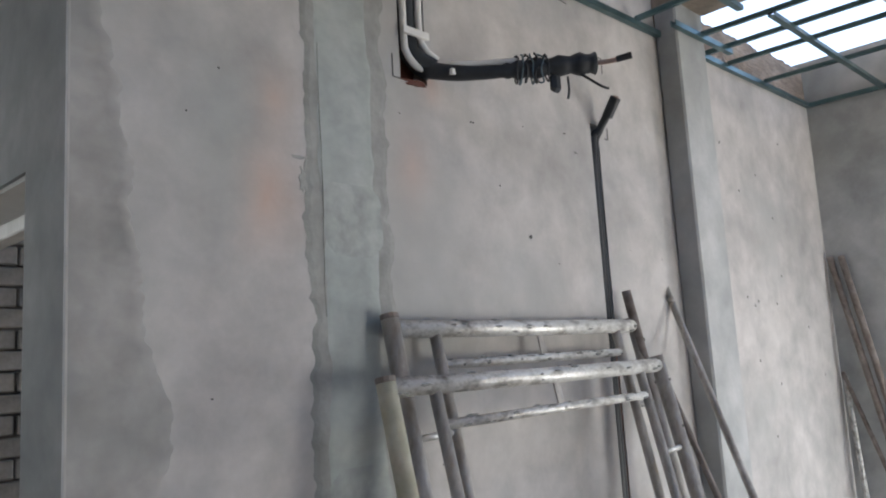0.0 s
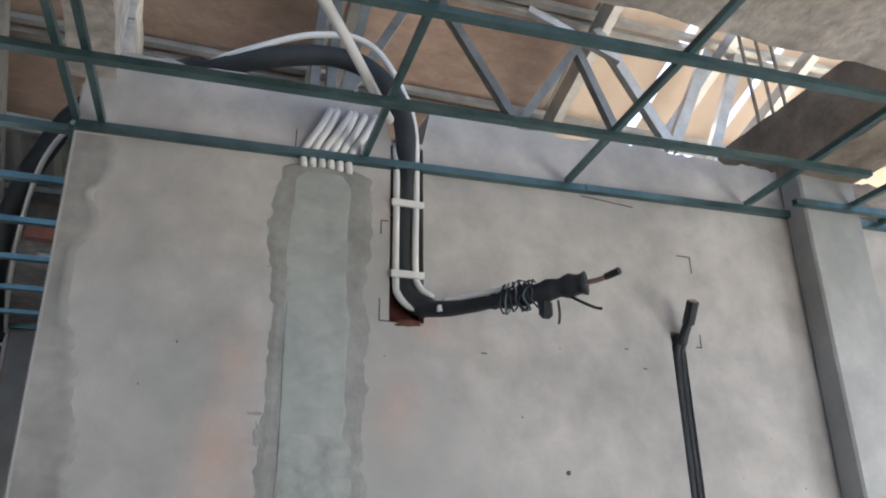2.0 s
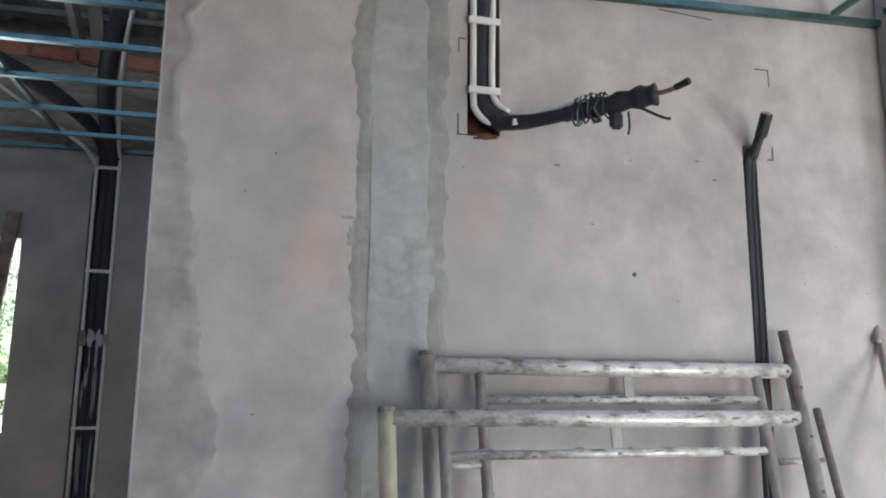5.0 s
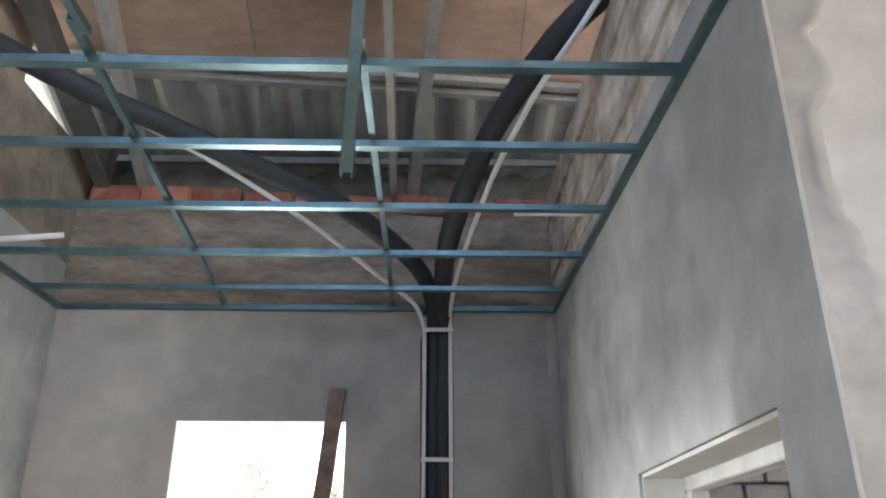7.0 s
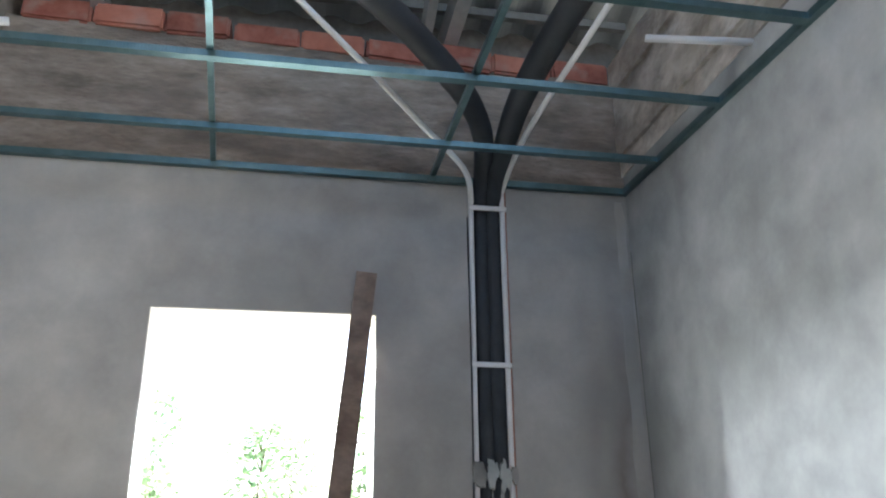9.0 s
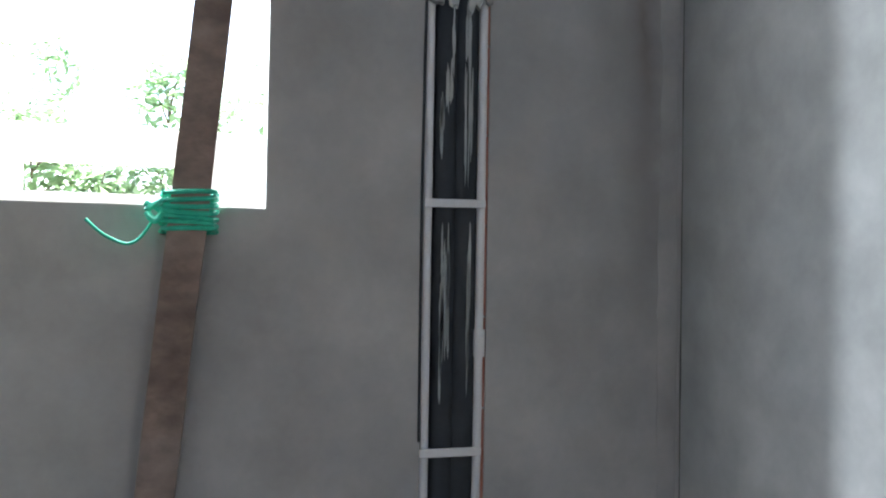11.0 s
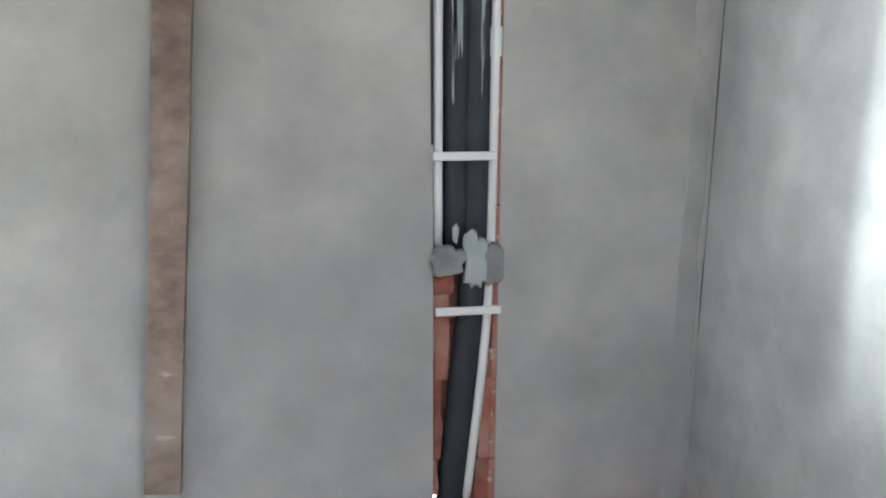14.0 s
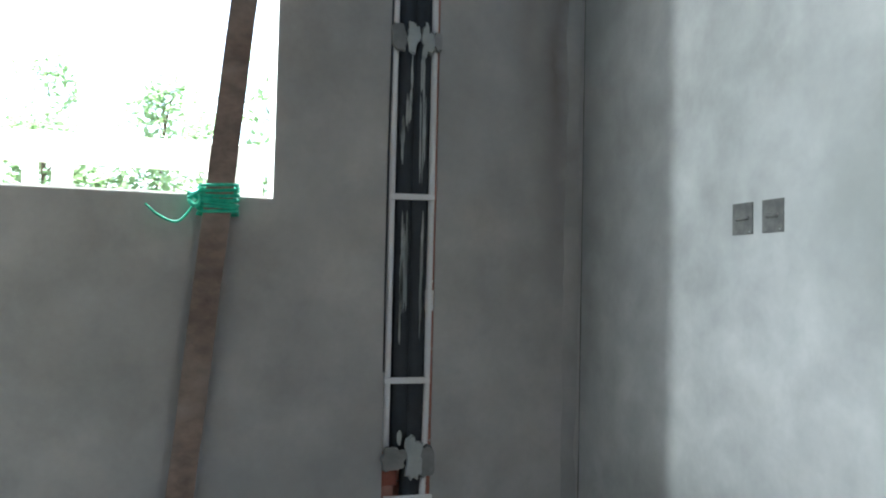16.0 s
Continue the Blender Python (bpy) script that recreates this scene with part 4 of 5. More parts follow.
for i in range(7):
    c = Vector((1.16, -0.195, 2.472)) + Vector((0.065, -0.06, 0.003)) * (i / 6)
    ring = [c + Vector((0.03 * math.sin(a) * 0.6 + random.uniform(-0.012, 0.012), 0.03 * math.sin(a) * 0.7, 0.04 * math.cos(a) + random.uniform(-0.006, 0.006))) for a in [k * 0.7 for k in range(10)]]
    part("wire_wrap", tube(curve(ring, 4), 0.0028, 5), WIRE_B if i % 2 else FOAM, hall, "thin wire wound round the pipe")
for z in (2.812, 2.583):
    part("clip_bar", bevelled(boxes((0.888, 0.990, -0.026, -0.015, z - 0.011, z + 0.011)), 0.002), PVC, hall, "white plastic strip across the chase")
part("conduit", tube(curve([(0.908, 0.012, 3.03), (0.908, -0.002, 2.9), (0.908, -0.003, 2.58), (0.915, -0.004, 2.525), (0.945, -0.01, 2.49), (0.985, -0.025, 2.478)], 6), 0.0105, 10), PVC, hall, smooth=True)
red = thing("chase_brickwork", (0.95, 0.05, 2.44), "red clay showing at the foot of the chase", "brickwork", kind="structure")
part("brick", boxes((0.897, 0.998, 0.052, 0.059, 2.447, 2.60)), CLAY_DEEP, red)
part("brick", boxes((0.897, 0.998, 0.052, 0.059, 2.61, 2.80)), BRICK_DARK, red)
part("brick", boxes((0.897, 0.998, 0.052, 0.059, 2.81, 3.0)), BRICK_DARK, red)
part("broken_edge", patch(0.945, 2.442, 0.05, 0.008, -0.001, 6.2, 0.003, rough=0.7), CLAY_DEEP, red)
# second line, running up the wall
line2 = thing("refrigerant_line", (1.88, 0, 0), "thin black insulated pipes rising in a narrow chase", "pipe")
part("insulated_pipe", tube(curve([(1.852, 0.014, 0.0), (1.852, 0.012, 1.0), (1.852, 0.012, 2.0), (1.855, 0.008, 2.40), (1.868, -0.02, 2.465), (1.87, -0.06, 2.515)], 8), 0.0145, 10, wobble=0.08), FOAM, line2, smooth=True)
part("insulated_pipe", tube(curve([(1.873, 0.016, 0.0), (1.874, 0.014, 1.0), (1.874, 0.014, 2.0), (1.875, 0.012, 2.38), (1.878, -0.015, 2.465), (1.873, -0.055, 2.51)], 8), 0.013, 10, wobble=0.08), FOAM, line2, smooth=True)
end = part("pipe_end", tube([(1.871, -0.055, 2.505), (1.866, -0.1, 2.565)], 0.02, 10), FOAM, line2)
part("pale_end", tube([(1.867, -0.098, 2.562), (1.8655, -0.103, 2.568)], 0.012, 10), COPPER, end)
part("clay_edge", boxes((1.8805, 1.8885, 0.004, 0.048, 0.0, 1.76)), CLAY_DEEP, line2, "reddish broken edge of the chase")
# bunch of cut conduits at the top of the patched chase
bunch = thing("conduit_bunch", (0.7, 0, 2.9), "bunch of bent white conduits emerging above the patch", "conduit")
for i in range(6):
    x = 0.620 + i * 0.0275
    dx = 0.075 + 0.008 * math.sin(i * 4.0)
    part("conduit", tube(curve([(x, -0.006, 2.895 + 0.006 * math.sin(i * 7)), (x + 0.002, -0.012, 2.95), (x + dx * 0.55, -0.035, 3.02), (x + dx * 0.9, -0.025, 3.08), (x + dx, 0.012, 3.115)], 5), 0.0115, 10), PVC, bunch, smooth=True)
part("conduit", tube(curve([(0.838, -0.168, 3.0), (0.57, -0.597, 3.0), (0.34, -0.91, 3.0), (0.05, -1.32, 3.02)], 4), 0.014, 10), PVC, bunch, "long white conduit lying on the grid", smooth=True)
solo("loose_conduit", tube([(-2.34, 1.62, 3.0), (-2.03, 1.70, 3.063)], 0.012, 10), PVC, "short white conduit stub at the side wall", "conduit", smooth=True)
solo("loose_conduit", tube([(0.0, 1.44, 3.055), (-0.285, 1.52, 3.09)], 0.011, 10), PVC, "short white conduit stub on the concrete beam", "conduit", smooth=True)

# ---- patched band, smears, stains and marks on the hall wall ----
band = thing("mortar_patch", (0.69, 0, 1.4), "vertical band of grey-green mortar patching a chase", "mortar patch", kind="structure")
part("rough_margin", ragged_strip(0, 0.554, 0.820, 0.0, 2.905, 0.034, 3.3, 0.003, 0.007, 6), MORTAR_EDGE, band, "rough darker mortar margin")
part("smooth_fill", ragged_strip(-0.0024, 0.598, 0.772, 0.0, 2.885, 0.022, 8.1, 0.0012, 0.015, 3), MORTAR, band, "smooth grey-green mortar fill")
part("damp_lift", ragged_strip(-0.0032, 0.602, 0.79, 1.93, 2.115, 0.02, 5.1, 0.0010, 0.012, 5), MORTAR_DAMP, band, "darker damp lift of mortar")
part("damp_lift", ragged_strip(-0.0032, 0.60, 0.78, 1.10, 1.42, 0.03, 2.7, 0.0010, 0.012, 5), MORTAR_DAMP, band, "darker damp lift of mortar")
crack = [(0.598 + 0.006 * noise.noise((z * 4, 1, 2)) + 0.004 * noise.noise((z * 17, 1, 2)), -0.0072, z) for z in [1.78 + 0.03 * i for i in range(24)]]
part("crack", tube(crack, [0.0004 + 0.0011 * abs(noise.noise((p[2] * 6, 3, 3))) for p in crack], 5), JOINT_SHADE, band, "thin dark crack")
part("dab", patch(0.535, 2.165, 0.022, 0.004, 0.0, 3.0, 0.0012, rough=0.6), MORTAR_EDGE, band)
part("dab", patch(0.553, 2.115, 0.014, 0.034, 0.0, 5.0, 0.0012, rough=0.8, freq=2.6), MORTAR_EDGE, band)
part("dab", patch(0.546, 2.69, 0.014, 0.018, 0.0, 7.0, 0.0012, rough=0.8, freq=2.6), MORTAR_EDGE, band)
marks = thing("wall_smear", (0.2, 0, 1.5), "wavering overlapping plaster coat beside the wall corner", "plaster", kind="structure")
bm = bmesh.new()
prev = None
for i in range(420):
    z = 0.0 + 2.9 * i / 419
    edge = 0.07 + 0.135 / (1 + math.exp((z - 1.86) * 7)) + 0.05 * noise.noise((z * 2.6, 2, 7)) + 0.05 * (abs(noise.noise((z * 5.5, 5, 7))) - 0.2) + 0.02 * noise.noise((z * 9, 5, 7)) + 0.018 * noise.noise((z * 19, 5, 2)) + 0.009 * noise.noise((z * 47, 5, 2))
    edge = max(0.05, edge)
    th = 0.004 + 0.013 * max(0.0, noise.noise((z * 5.3, 9, 1)))
    row = [bm.verts.new(p) for p in ((0.004, -0.0006, z), (edge * 0.55, -0.0014, z), (edge - 0.02, -0.0014 - th * 0.5, z), (edge - 0.006, -th, z), (edge + 0.006, -0.0003, z))]
    if prev:
        for j in range(4):
            bm.faces.new((prev[j], prev[j + 1], row[j + 1], row[j]))
    prev = row
part("coat", bm, SKIM, marks, smooth=True)
corner = thing("corner_fill", (-0.04, YB, 1.4), "rough mortar strip filling the inner wall corner", "mortar", kind="structure")
part("strip", ragged_strip(YB, -0.06, -0.014, -0.05, 2.95, 0.010, 5.5, 0.0014, 0.02, 4), PLASTER, corner)
part("crack", tube([(-0.004 + 0.002 * noise.noise((z * 6, 2, 2)), YB - 0.003, z) for z in [0.5 + 0.05 * i for i in range(46)]], [0.0010 + 0.0032 * abs(noise.noise((i * 0.21, 1, 8))) for i in range(46)], 5), JOINT_SHADE, corner, "dark crack in the corner")
pen = thing("pencil_mark", (1.4, 0, 2.5), "dark pencil corner marks drawn on the plaster", "mark", kind="structure")


def mark(x0, z0, x1, z1, w=0.0016):
    bm = bmesh.new()
    d = Vector((x1 - x0, 0, z1 - z0)).normalized() * w
    u = Vector((-d.z, 0, d.x))
    box_pts = [Vector((x0, 0, z0)) - u, Vector((x1, 0, z1)) - u, Vector((x1, 0, z1)) + u, Vector((x0, 0, z0)) + u]
    lo = [bm.verts.new(p + Vector((0, -0.0004, 0))) for p in box_pts]
    hi = [bm.verts.new(p + Vector((0, -0.0016, 0))) for p in box_pts]
    bm.faces.new(hi)
    for i in range(4):
        bm.faces.new((lo[i], lo[(i + 1) % 4], hi[(i + 1) % 4], hi[i]))
    return bm


for r in ((0.862, 2.755, 0.885, 2.755), (0.862, 2.755, 0.862, 2.71), (0.861, 2.51, 0.861, 2.443), (0.861, 2.443, 0.892, 2.443), (1.905, 2.765, 1.955, 2.765), (1.955, 2.765, 1.955, 2.705), (1.93, 2.445, 1.952, 2.445), (1.952, 2.445, 1.952, 2.49), (1.55, 2.94, 1.75, 2.925),
          (1.17, 2.37, 1.19, 2.37), (1.66, 2.42, 1.675, 2.42), (1.72, 2.36, 1.735, 2.36), (1.29, 2.19, 1.296, 2.186), (0.595, 2.93, 0.595, 3.02)):
    part("stroke", mark(*r), PENCIL, pen)
random.seed(8)
for i in range(14):
    x, z = random.uniform(0.1, 2.4), random.uniform(1.2, 2.85)
    part("speck", patch(x, z, random.uniform(0.0015, 0.0035), random.uniform(0.0015, 0.003), -0.0004, i, 0.001, n=8), PENCIL, pen)
for i in range(16):
    x, z = random.uniform(2.85, 4.1), random.uniform(1.2, 2.75)
    part("speck", patch(x, z, 0.006, 0.007, -0.0004, i, 0.001, n=8), PENCIL, pen)
part("speck", patch(1.43, 2.036, 0.008, 0.007, -0.0004, 1, 0.002, n=10), PENCIL, pen)
solo("wall_scuff", patch(-1.317, 0.096, 0.014, 0.011, YB, 3.0, 0.001, n=20), DAB, "dark scuff mark low on the plaster", "mark", "structure")

# ---- electrical boxes on the door wall ----
for y0, y1 in ((1.548, 1.615), (1.453, 1.517)):
    ob = thing("electrical_box", (0, (y0 + y1) / 2, 1.33), "sunken square electrical box filled with dark cement", "electrical box", "boxes on the door wall")
    fill = part("fill", boxes((-0.0065, 0.01, y0, y1, 1.335, 1.405)), BOXGREY, ob)
    part("tab", bevelled(boxes((-0.010, 0.0, y0 + 0.006, y0 + 0.010, 1.338, 1.342)), 0.001), DAB, fill)
    part("ridge", bevelled(boxes((-0.0115, -0.004, y0 + 0.012, y1 - 0.012, 1.366, 1.376)), 0.003), BOXGREY, fill)

# ---- plank at the window ----
plank = thing("plank", (-1.2, YB - 0.04, 0.207), "weathered wooden plank leaning upright across the window", "plank")
p0, p1 = Vector((-1.221, YB - 0.030, 0.216)), Vector((-1.002, YB - 0.018, 2.605))
d = (p1 - p0)
ang = math.atan2(d.x, d.z)
bm = boxes((-0.036, 0.036, -0.015, 0.015, 0, d.length))
bmesh.ops.subdivide_edges(bm, edges=[e for e in bm.edges if abs(e.verts[0].co.z - e.verts[1].co.z) > 1], cuts=40, use_grid_fill=True)
for v in bm.verts:
    v.co.x += 0.003 * noise.noise((v.co.x * 9, 0, v.co.z * 4))
    v.co.y += 0.002 * noise.noise((v.co.x * 9, 3, v.co.z * 5))
bmesh.ops.transform(bm, matrix=Matrix.Translation(p0) @ Matrix.Rotation(ang, 4, "Y"), verts=bm.verts)
part("board", bm, WOOD, plank)
for k, s, w in ((0.055, 1.0, 0.02), (0.115, 3.0, 0.014), (0.16, 4.0, 0.009)):
    q = p0 + d * k
    chip = patch(q.x + 0.01 * math.sin(s * 3), q.z, w, w * 0.3, q.y - 0.0165, s * 5, 0.0005, n=24, rough=1.0)
    part("scrape", chip, WOOD_PALE, plank, "pale scraped spot")
knot = p0 + d * ((1.425 - 0.216) / d.z)
for i in range(7):
    z = -0.035 + 0.012 * i
    c = knot + Vector((0, 0, z))
    ring = [c + Vector((0.046 * sx, 0.02 * sy, 0.004 * math.sin(k + i))) for k, (sx, sy) in enumerate(((-1, -1), (0, -1.15), (1, -1), (1.05, 0), (1, 0.85), (-1, 0.85), (-1.05, 0), (-1, -1)))]
    part("cord_turn", tube(curve(ring, 3), 0.005, 6), ROPE, plank, "green nylon cord tied round the plank")
cord = part("cord_knot", tube(curve([knot + Vector((-0.05, -0.02, 0.02)), knot + Vector((-0.075, -0.025, -0.0)), knot + Vector((-0.06, -0.035, -0.02)), knot + Vector((-0.05, -0.02, 0.0)), knot + Vector((-0.08, -0.02, 0.015))], 5), 0.007, 7), ROPE, plank, "green cord knot")
part("cord_tail", tube(curve([knot + Vector((-0.06, -0.02, -0.01)), knot + Vector((-0.085, -0.02, -0.05)), knot + Vector((-0.11, -0.02, -0.065)), knot + Vector((-0.15, -0.02, -0.05)), knot + Vector((-0.185, -0.02, -0.02))], 5), 0.0035, 6), ROPE, cord, "loose end of green cord")

# ---- scaffold frames leaning on the hall wall ----


def scaffold(at, lean, x0, x1, ztop, seed, label, over):
    """A welded steel scaffold end frame: two legs, ladder rails and cross bars, leaning back by lean."""
    ob = thing("scaffold_frame", at, label, "scaffold", "scaffold frames leaning on the wall")
    def P(x, h):
        return Vector((x, at[1] - (ztop - h) * math.tan(lean), h))
    leg = 0.0235
    x0b, x1b = x0 + 0.02, x1 + 0.03
    left_leg = part("leg", tube([P(x0, ztop + over), P(x0 + 0.005, ztop - 0.6), P(x0b, 0.02)], leg, 12, wobble=0.05), YELLOWED if seed == 1 else LEG_PAINT, ob, smooth=True)
    right_leg = part("leg", tube([P(x1, ztop + 0.03), P(x1 + 0.01, ztop - 0.6), P(x1b, 0.02)], leg, 12, wobble=0.05), LEG_PAINT, ob, smooth=True)
    part("top_bar", tube([P(x0 + 0.015, ztop), P((x0 + x1) / 2, ztop - 0.002), P(x1 - 0.015, ztop)], leg, 12, wobble=0.06), PAINTED, ob, smooth=True)
    i0, i1 = x0 + 0.15, x1 - 0.13
    part("inner_post", tube([P(i0, ztop - 0.018), P(i0 + 0.02, 0.35)], 0.016, 10, wobble=0.05), LEG_PAINT, ob, smooth=True)
    part("inner_post", tube([P(i1, ztop - 0.018), P(i1 + 0.02, 0.35)], 0.016, 10, wobble=0.05), LEG_PAINT, ob, smooth=True)
    part("rail", tube([P(i0 + 0.012, ztop - 0.095), P(i1 - 0.008, ztop - 0.09)], 0.0125, 10, wobble=0.1), PAINTED, ob, smooth=True)
    xm = (i0 + i1) / 2 + 0.01
    plate = boxes((xm - 0.015, xm + 0.015, -0.003, 0.003, 0.0, 0.07))
    for v in plate.verts:
        v.co = P(v.co.x, ztop - 0.088 + v.co.z) + Vector((0, v.co.y, 0))
    part("spacer", bevelled(plate, 0.0015), LEG_PAINT, ob, "flat welded spacer plate")
    random.seed(31 + seed)
    for x_a, x_b, h, rad in ((x0, x1, ztop, leg), (i0, i1, ztop - 0.092, 0.0125)):
        crust = bmesh.new()
        for k in range(26):
            c = P(x_a + (x_b - x_a) * random.random(), h)
            a = random.uniform(-0.9, 2.4)
            sz = Vector((random.uniform(0.006, 0.022), random.uniform(0.003, 0.006), random.uniform(0.0025, 0.005)))
            geo = bmesh.ops.create_icosphere(crust, subdivisions=1, radius=1.0)["verts"]
            for v in geo:
                q = v.co + 0.5 * Vector((noise.noise(v.co * 2 + c * 9), noise.noise(v.co * 2 - c * 7), noise.noise(v.co * 3 + c * 5)))
                v.co = c + Vector((q.x * sz.x, -math.sin(a) * rad * 0.97 + q.y * sz.y, math.cos(a) * rad * 0.97 + q.z * sz.z))
        tagged(part("mortar_crust", crust, DAB, ob), "crumbs of dried mortar", kind="stuff")
    # near-black discs on the leg stand for the shade inside bolt holes
    for zz in (ztop - 0.05, ztop - 0.2):
        part("bolt_hole_disc", tube([P(x1, zz) + Vector((0.004, -leg - 0.001, 0)), P(x1, zz) + Vector((0.004, -leg + 0.006, 0))], 0.006, 8), JOINT_SHADE, right_leg)
    for z in (ztop - 0.27, ztop - 0.62, ztop - 0.97):
        part("rung", tube([P(x0 + 0.02, z), P(i0 + 0.01, z + 0.004)], 0.0095, 8, wobble=0.1), PAINTED, ob, smooth=True)
        part("rung", tube([P(i1 + 0.01, z), P(x1 - 0.01, z + 0.004)], 0.0095, 8, wobble=0.1), PAINTED, ob, smooth=True)
        part("pin", tube([P(x1 - 0.02, z), P(x1 + 0.05, z + 0.005)], 0.007, 8), RUST, right_leg)
    part("bottom_bar", tube([P(x0b, 0.30), P(x1b, 0.30)], 0.016, 10), PAINTED, ob, smooth=True)
    part("cap", tube([P(x0, ztop + over - 0.01), P(x0, ztop + over + 0.003)], 0.024, 12), RUST, left_leg)
    return ob


scaffold((1.3, -0.05, 0), radians(11), 0.765, 1.93, 1.745, 0, "paint-splashed grey steel scaffold frame against the wall", 0.035)
scaffold((1.27, -0.17, 0), radians(12), 0.632, 1.86, 1.605, 1, "grey and yellowed steel scaffold frame leaning on another", 0.022)
for pts, r, mat in (([(1.915, -0.04, 1.87), (2.02, -0.35, 0.0)], 0.017, RUST), ([(2.285, -0.018, 1.845), (2.30, -0.02, 1.815), (1.75, -0.9, 0.0)], 0.0145, LEG_PAINT), ([(1.97, -0.1, 1.63), (1.75, -0.85, 0.0)], 0.012, RUST),
                    ([(4.19, -0.03, 2.12), (4.05, -0.45, 0.0)], 0.018, RUST), ([(4.19, -0.09, 2.12), (4.05, -0.5, 0.0)], 0.018, RUST), ([(4.19, -0.02, 1.47), (3.95, -0.55, 0.0)], 0.012, RUST), ([(4.19, 0.0 - 0.03, 1.45), (4.12, -0.12, 0.0)], 0.014, PAINTED)):
    solo("steel_bar", tube(curve(pts, 5), r, 8, wobble=0.04), mat, "thin worn steel bar leaning on the wall", "bar", group="bars leaning on the wall", smooth=True)

# ---- rubble on the alcove floor ----


def chunk(x, y, w, d, h, turn, mat, name, label, cat):
    bm = boxes((-w / 2, w / 2, -d / 2, d / 2, 0, h))
    bmesh.ops.bevel(bm, geom=list(bm.edges), offset=min(w, d, h) * 0.1, segments=1, affect="EDGES")
    for v in bm.verts:
        v.co += 0.07 * min(w, d, h) * Vector((noise.noise(v.co * 40), noise.noise(v.co * 37 + Vector((3, 1, 2))), 0))
    bmesh.ops.transform(bm, matrix=Matrix.Translation((x, y, 0)) @ Matrix.Rotation(turn, 4, "Z"), verts=bm.verts)
    return solo(name, bm, mat, label, cat, group="rubble on the floor")


half = chunk(-0.765, 2.14, 0.105, 0.09, 0.070, 0.1, BRICK_DARK, "brick_piece", "broken red brick half with a dusty grey top", "brick")
cap = boxes((-0.047, 0.047, -0.039, 0.040, 0.0705, 0.0735))
bmesh.ops.subdivide_edges(cap, edges=cap.edges[:], cuts=3, use_grid_fill=True)
for v in cap.verts:
    v.co += 0.008 * Vector((noise.noise(v.co * 60), noise.noise(v.co * 55 + Vector((4, 2, 1))), 0))
bmesh.ops.transform(cap, matrix=Matrix.Translation((-0.765, 2.14, 0)) @ Matrix.Rotation(0.1, 4, "Z"), verts=cap.verts)
part("dust_cap", cap, GREY_DUST, half, "grey mortar dust on the brick")
chunk(-0.955, 2.115, 0.08, 0.06, 0.03, 0.4, BRICK_DARK, "brick_piece", "small broken red brick piece on the floor", "brick")
chunk(-0.60, 2.12, 0.075, 0.06, 0.02, 0.7, PINK, "rubble_piece", "flat pinkish rubble piece on the floor", "rubble")
chunk(-0.655, 2.13, 0.025, 0.05, 0.02, 0.1, MORTAR_EDGE, "rubble_piece", "grey mortar crumb on the floor", "rubble")
bm = bmesh.new()
random.seed(3)
for i in range(170):
    x, y = random.uniform(-1.9, -0.02), random.uniform(1.3, 2.35)
    if random.random() < 0.55:
        x, y = random.gauss(-0.55, 0.22), 2.36 - abs(random.gauss(0, 0.16)) - 0.012
    s = random.uniform(0.002, 0.006) * (1.8 if random.random() < 0.1 else 1)
    a = random.uniform(0, 3.14)
    v = box(bm, -s, s, -s * random.uniform(0.3, 0.9), s * 0.6, 0, s * random.uniform(0.4, 1.0))
    bmesh.ops.transform(bm, matrix=Matrix.Translation((min(x, -0.01), y, 0)) @ Matrix.Rotation(a, 4, "Z"), verts=v)
solo("rubble_crumbs", bm, SHARD, "scattered pale brick and mortar crumbs on the floor", "rubble", "stuff")
# red dust spread over the alcove floor, banked up against the walls
bm = bmesh.new()
prev = None
for i in range(80):
    x = -1.15 + 1.148 * i / 79
    w = 0.10 + 0.05 * noise.noise((x * 3, 1, 1)) + max(0.0, x + 1.25) * 0.12 
    w *= min(1.0, 0.15 + (x + 1.15) * 2.2)
    h = (0.012 + 0.010 * noise.noise((x * 5, 4, 1))) * min(1.0, (x + 1.15) * 3) + 0.012 * max(0.0, x + 0.3)
    row = []
    for k in range(9):
        u = k / 8
        y = YB - 0.002 - w * (1 - u) + 0.02 * noise.noise((x * 14, k, 2)) * (k == 0)
        row.append(bm.verts.new((x, y, 0.0008 + h * u * u + 0.004 * u * abs(noise.noise((x * 21, y * 21, 3))) * (0 < k))))
    if prev:
        for j in range(8):
            bm.faces.new((prev[j], prev[j + 1], row[j + 1], row[j]))
    prev = row
solo("dust_drift", bm, DUST, "low drift of red brick dust at the wall foot", "dust", "stuff", smooth=True)

bm = bmesh.new()
prev = None
for i in range(50):
    y = 1.18 + (YB - 1.18) * i / 49
    w = 0.05 + 0.03 * noise.noise((y * 5, 1, 6)) + 0.06 * max(0.0, y - 1.9)
    h = 0.010 + 0.008 * noise.noise((y * 6, 4, 8)) + 0.02 * max(0.0, y - 2.1)
    row = [bm.verts.new((-0.005 - w * (1 - k / 5), y, 0.0009 + h * (k / 5) ** 2 + 0.003 * (k / 5) * abs(noise.noise((y * 22, k, 3))))) for k in range(6)]
    if prev:
        for j in range(5):
            bm.faces.new((prev[j], prev[j + 1], row[j + 1], row[j]))
    prev = row
solo("dust_drift", bm, DUST, "thin drift of red dust along the door wall", "dust", "stuff", smooth=True)
bm = bmesh.new()
random.seed(17)
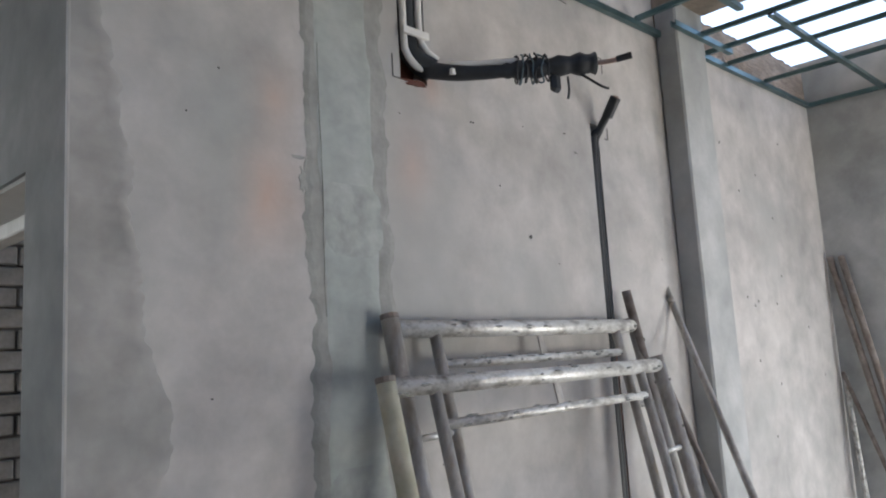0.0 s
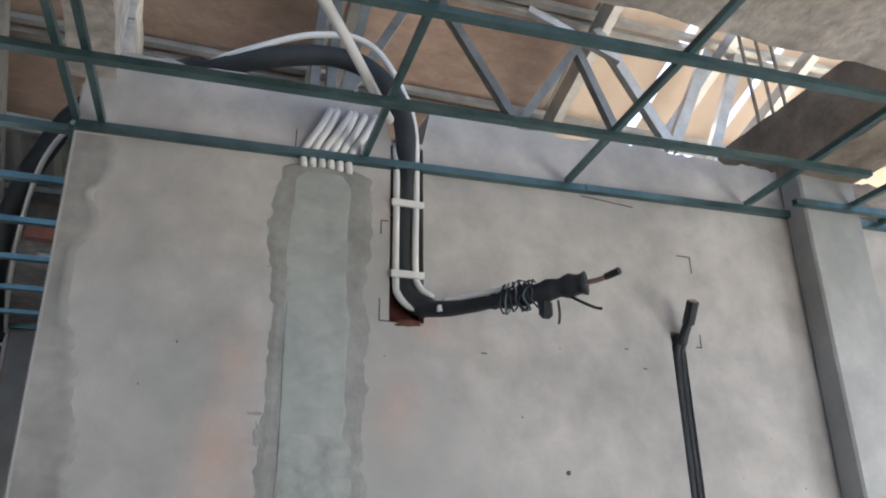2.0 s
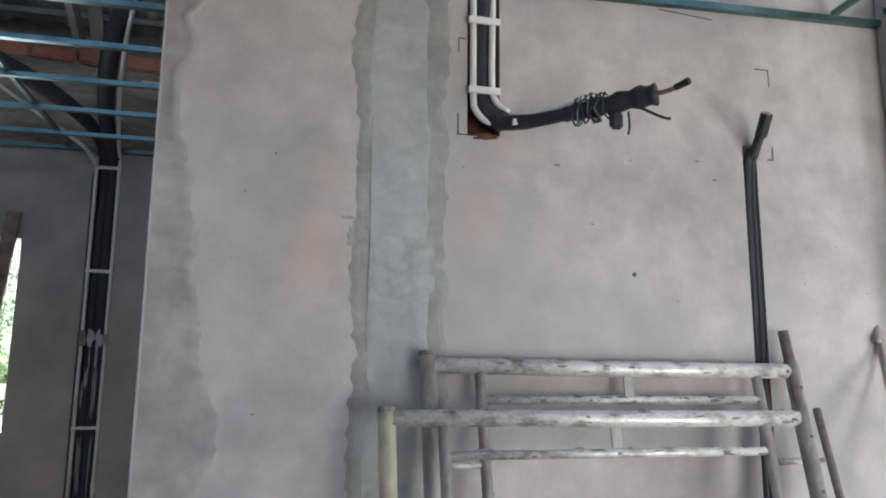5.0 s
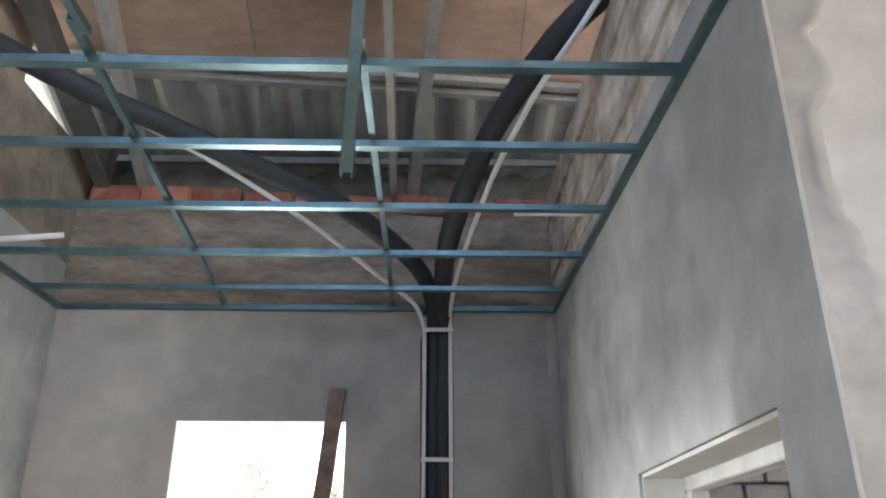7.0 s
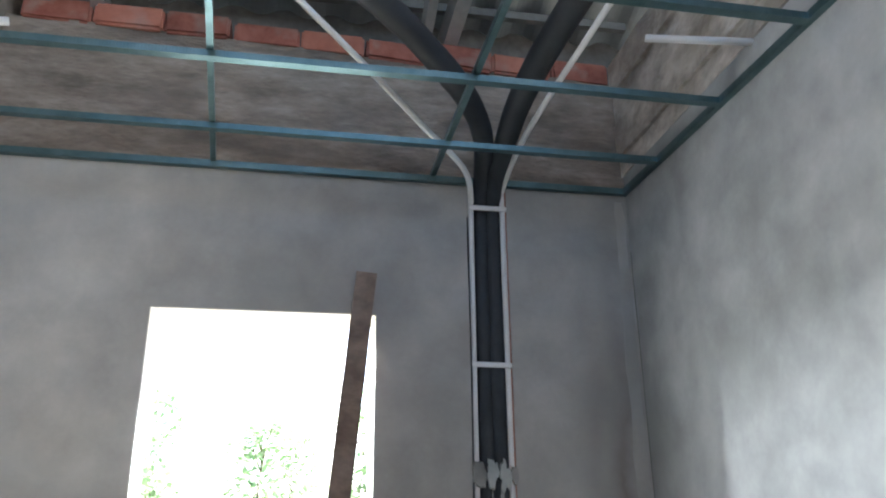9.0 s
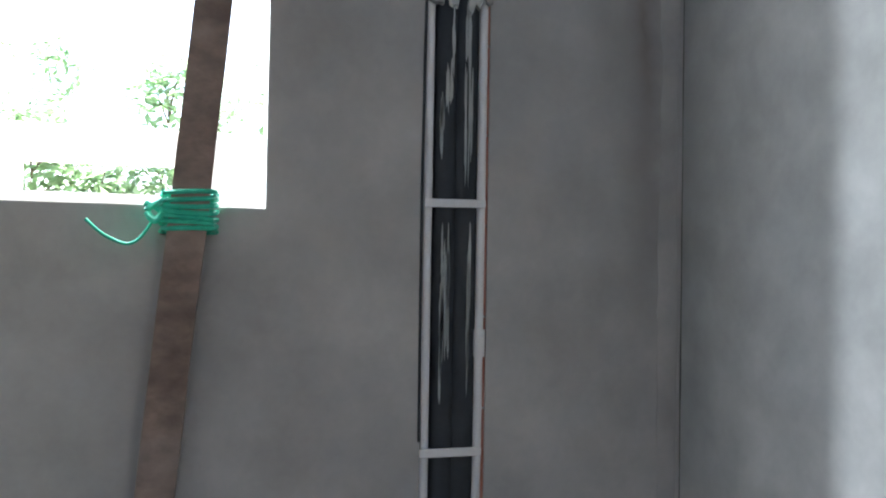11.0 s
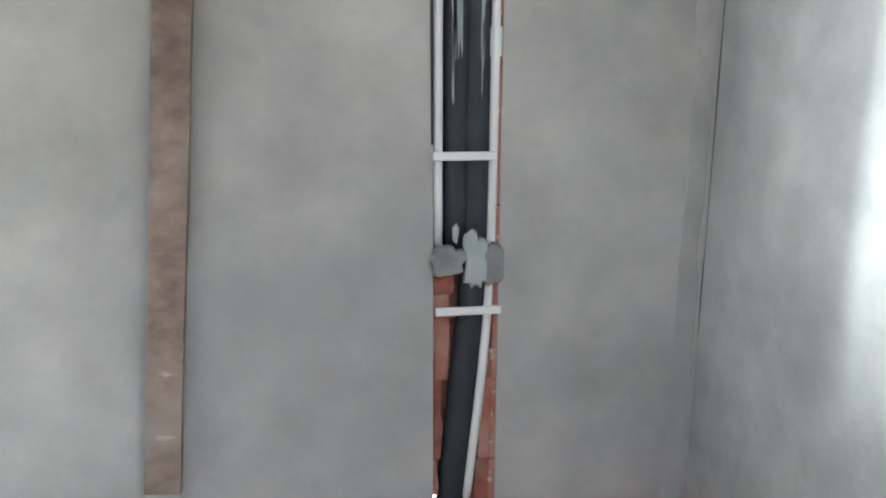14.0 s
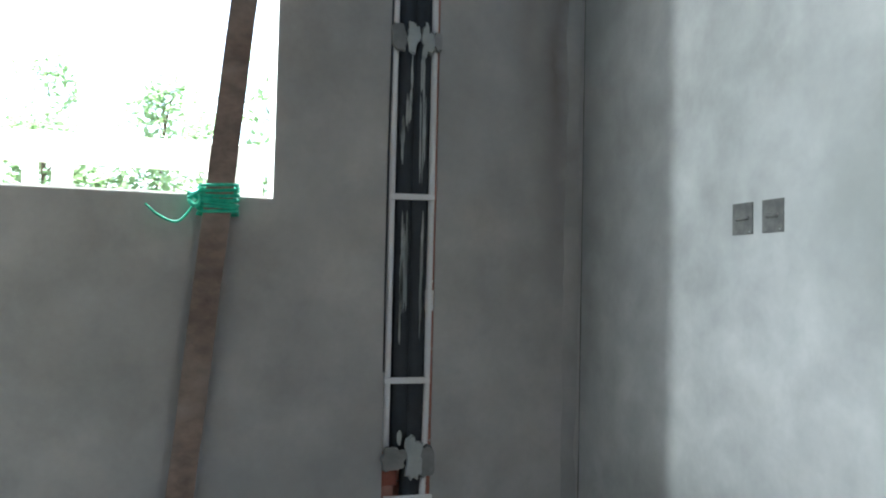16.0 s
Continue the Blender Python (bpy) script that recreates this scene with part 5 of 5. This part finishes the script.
for i in range(11):
    s = random.uniform(0.004, 0.009)
    v = box(bm, -s, s, -s * 0.7, s * 0.7, 0, s * random.uniform(0.6, 1.3))
    bmesh.ops.transform(bm, matrix=Matrix.Translation((random.uniform(-0.622, -0.545), random.uniform(2.372, 2.425), 0)) @ Matrix.Rotation(random.uniform(0, 3), 4, "Z"), verts=v)
solo("rubble_crumbs", bm, PINK, "pinkish crumbs lying in the hole under the chase", "rubble", "stuff")
for x, y, sx, sy, a in ((-0.635, 2.255, 0.006, 0.028, -0.5), (-0.60, 2.20, 0.004, 0.012, 0.6), (-0.29, 2.30, 0.005, 0.018, 0.8), (-0.10, 2.295, 0.006, 0.016, 1.0), (-0.555, 2.185, 0.006, 0.012, 1.3), (-0.85, 2.17, 0.003, 0.014, 0.1), (-1.2, 2.2, 0.004, 0.014, 0.9)):
    chip = bevelled(boxes((-sx, sx, -sy, sy, 0.002, 0.008)), 0.002)
    bmesh.ops.transform(chip, matrix=Matrix.Translation((x, y, 0)) @ Matrix.Rotation(a, 4, "Z"), verts=chip.verts)
    solo("plaster_flake", chip, PVC, "small white plaster flake on the dusty floor", "flake", group="flakes on the floor")

# ---- outdoors ----
solo("ground", boxes((-400, 400, YB + 0.4, 800, -0.5, -0.3), (-400, 400, -800, YF - 0.4, -0.5, -0.3), (-400, -5.3, YF - 0.4, YB + 0.4, -0.5, -0.3), (XR + 0.4, 400, YF - 0.4, YB + 0.4, -0.5, -0.3)), EARTH, "pale dry earth outside the house", "ground", "structure")
fence = thing("railing", (-1.5, 3.1, -0.3), "white painted outdoor railing outside the window", "railing")
part("mid_rail", bevelled(boxes((-4, 1.5, 3.0, 3.1, 1.38, 1.51)), 0.006), WHITEWALL, fence)
part("top_rail", bevelled(boxes((-4, 1.5, 2.99, 3.12, 1.60, 1.69)), 0.006), WHITEWALL, fence)
for x in (-3.9, -2.4, 0.2, 1.3):
    part("upright", boxes((x, x + 0.08, 3.02, 3.09, -0.3, 1.38)), WHITEWALL, fence)
for x0, x1 in ((-2.9, -2.55), (-2.3, -2.0), (-1.9, -1.81), (-1.735, -1.70), (-1.645, -1.59), (-1.09, -0.95), (-0.6, -0.3), (0.1, 0.4)):
    part("post", boxes((x0, x1, 3.01, 3.09, 1.51, 1.60)), WHITEWALL, fence)


def shrub(x, y, h, r, seed):
    """A tree: a tapered trunk, limbs, and a crown of many leaflets in loose clumps."""
    random.seed(seed)
    ob = thing("tree", (x, y, -0.3), "young leafy green tree behind the railing", "tree", "trees outside the window")
    trunk = curve([(x, y, -0.3), (x + 0.05, y, h * 0.3), (x - 0.04, y + 0.05, h * 0.7), (x, y, h * 0.95)], 4)
    part("trunk", tube(trunk, [0.015 * (1 - i / (len(trunk) + 2)) for i in range(len(trunk))], 7), BARK, ob)
    crown = bmesh.new()
    for c in range(75):
        a, k = random.uniform(0, 6.28), random.random()
        z = h * (0.16 + 0.95 * k)
        rr = r * (1.05 - 0.75 * k) * random.uniform(0.3, 1.0)
        cc = Vector((x + rr * math.cos(a), y + rr * math.sin(a), z))
        if c % 3 == 0:
            part("limb", tube([(x, y, z - 0.25), tuple(cc)], [0.008, 0.003], 5), BARK, ob)
        for i in range(40):
            o = Vector((random.gauss(0, 0.12), random.gauss(0, 0.12), random.gauss(0, 0.08)))
            d1 = Vector((random.uniform(-1, 1), random.uniform(-1, 1), random.uniform(-0.6, 0.3))).normalized()
            d2 = d1.cross(Vector((random.uniform(-0.3, 0.3), random.uniform(-0.3, 0.3), 1))).normalized()
            l, w = random.uniform(0.05, 0.10), random.uniform(0.015, 0.028)
            p = cc + o
            crown.faces.new([crown.verts.new(q) for q in (p, p + d1 * l * 0.5 + d2 * w, p + d1 * l, p + d1 * l * 0.5 - d2 * w)])
    part("crown", crown, LEAF, ob, "crown of small leaves")


for i, (x, y, h, r) in enumerate(((-4.3, 6.2, 2.5, 0.75), (-3.55, 5.8, 2.0, 0.7), (-2.85, 6.1, 2.5, 0.6), (-2.15, 5.6, 1.95, 0.65), (-1.45, 5.9, 2.3, 0.55), (-0.7, 5.7, 2.45, 0.6), (0.1, 6.0, 2.2, 0.7), (-2.5, 7.6, 2.8, 0.8), (-3.9, 8.0, 2.7, 0.8), (-1.2, 7.9, 2.6, 0.8), (-1.82, 5.6, 1.65, 0.5))):
    shrub(x, y, h, r, 20 + i)

# ---- coursed blocks in the room beyond the door ----
random.seed(9)
mesh = mesh_of("block", bevelled(boxes((-0.094, 0.094, -0.02, 0.02, -0.042, 0.042)), 0.006), BLOCK)
for r in range(26):
    for k in range(9):
        ob = new("block", mesh)
        ob.parent = back
        ob.location = (-0.62 + k * 0.198 + 0.1 * (r % 2), 0.012 + 0.01 * random.random(), 0.05 + r * 0.096)
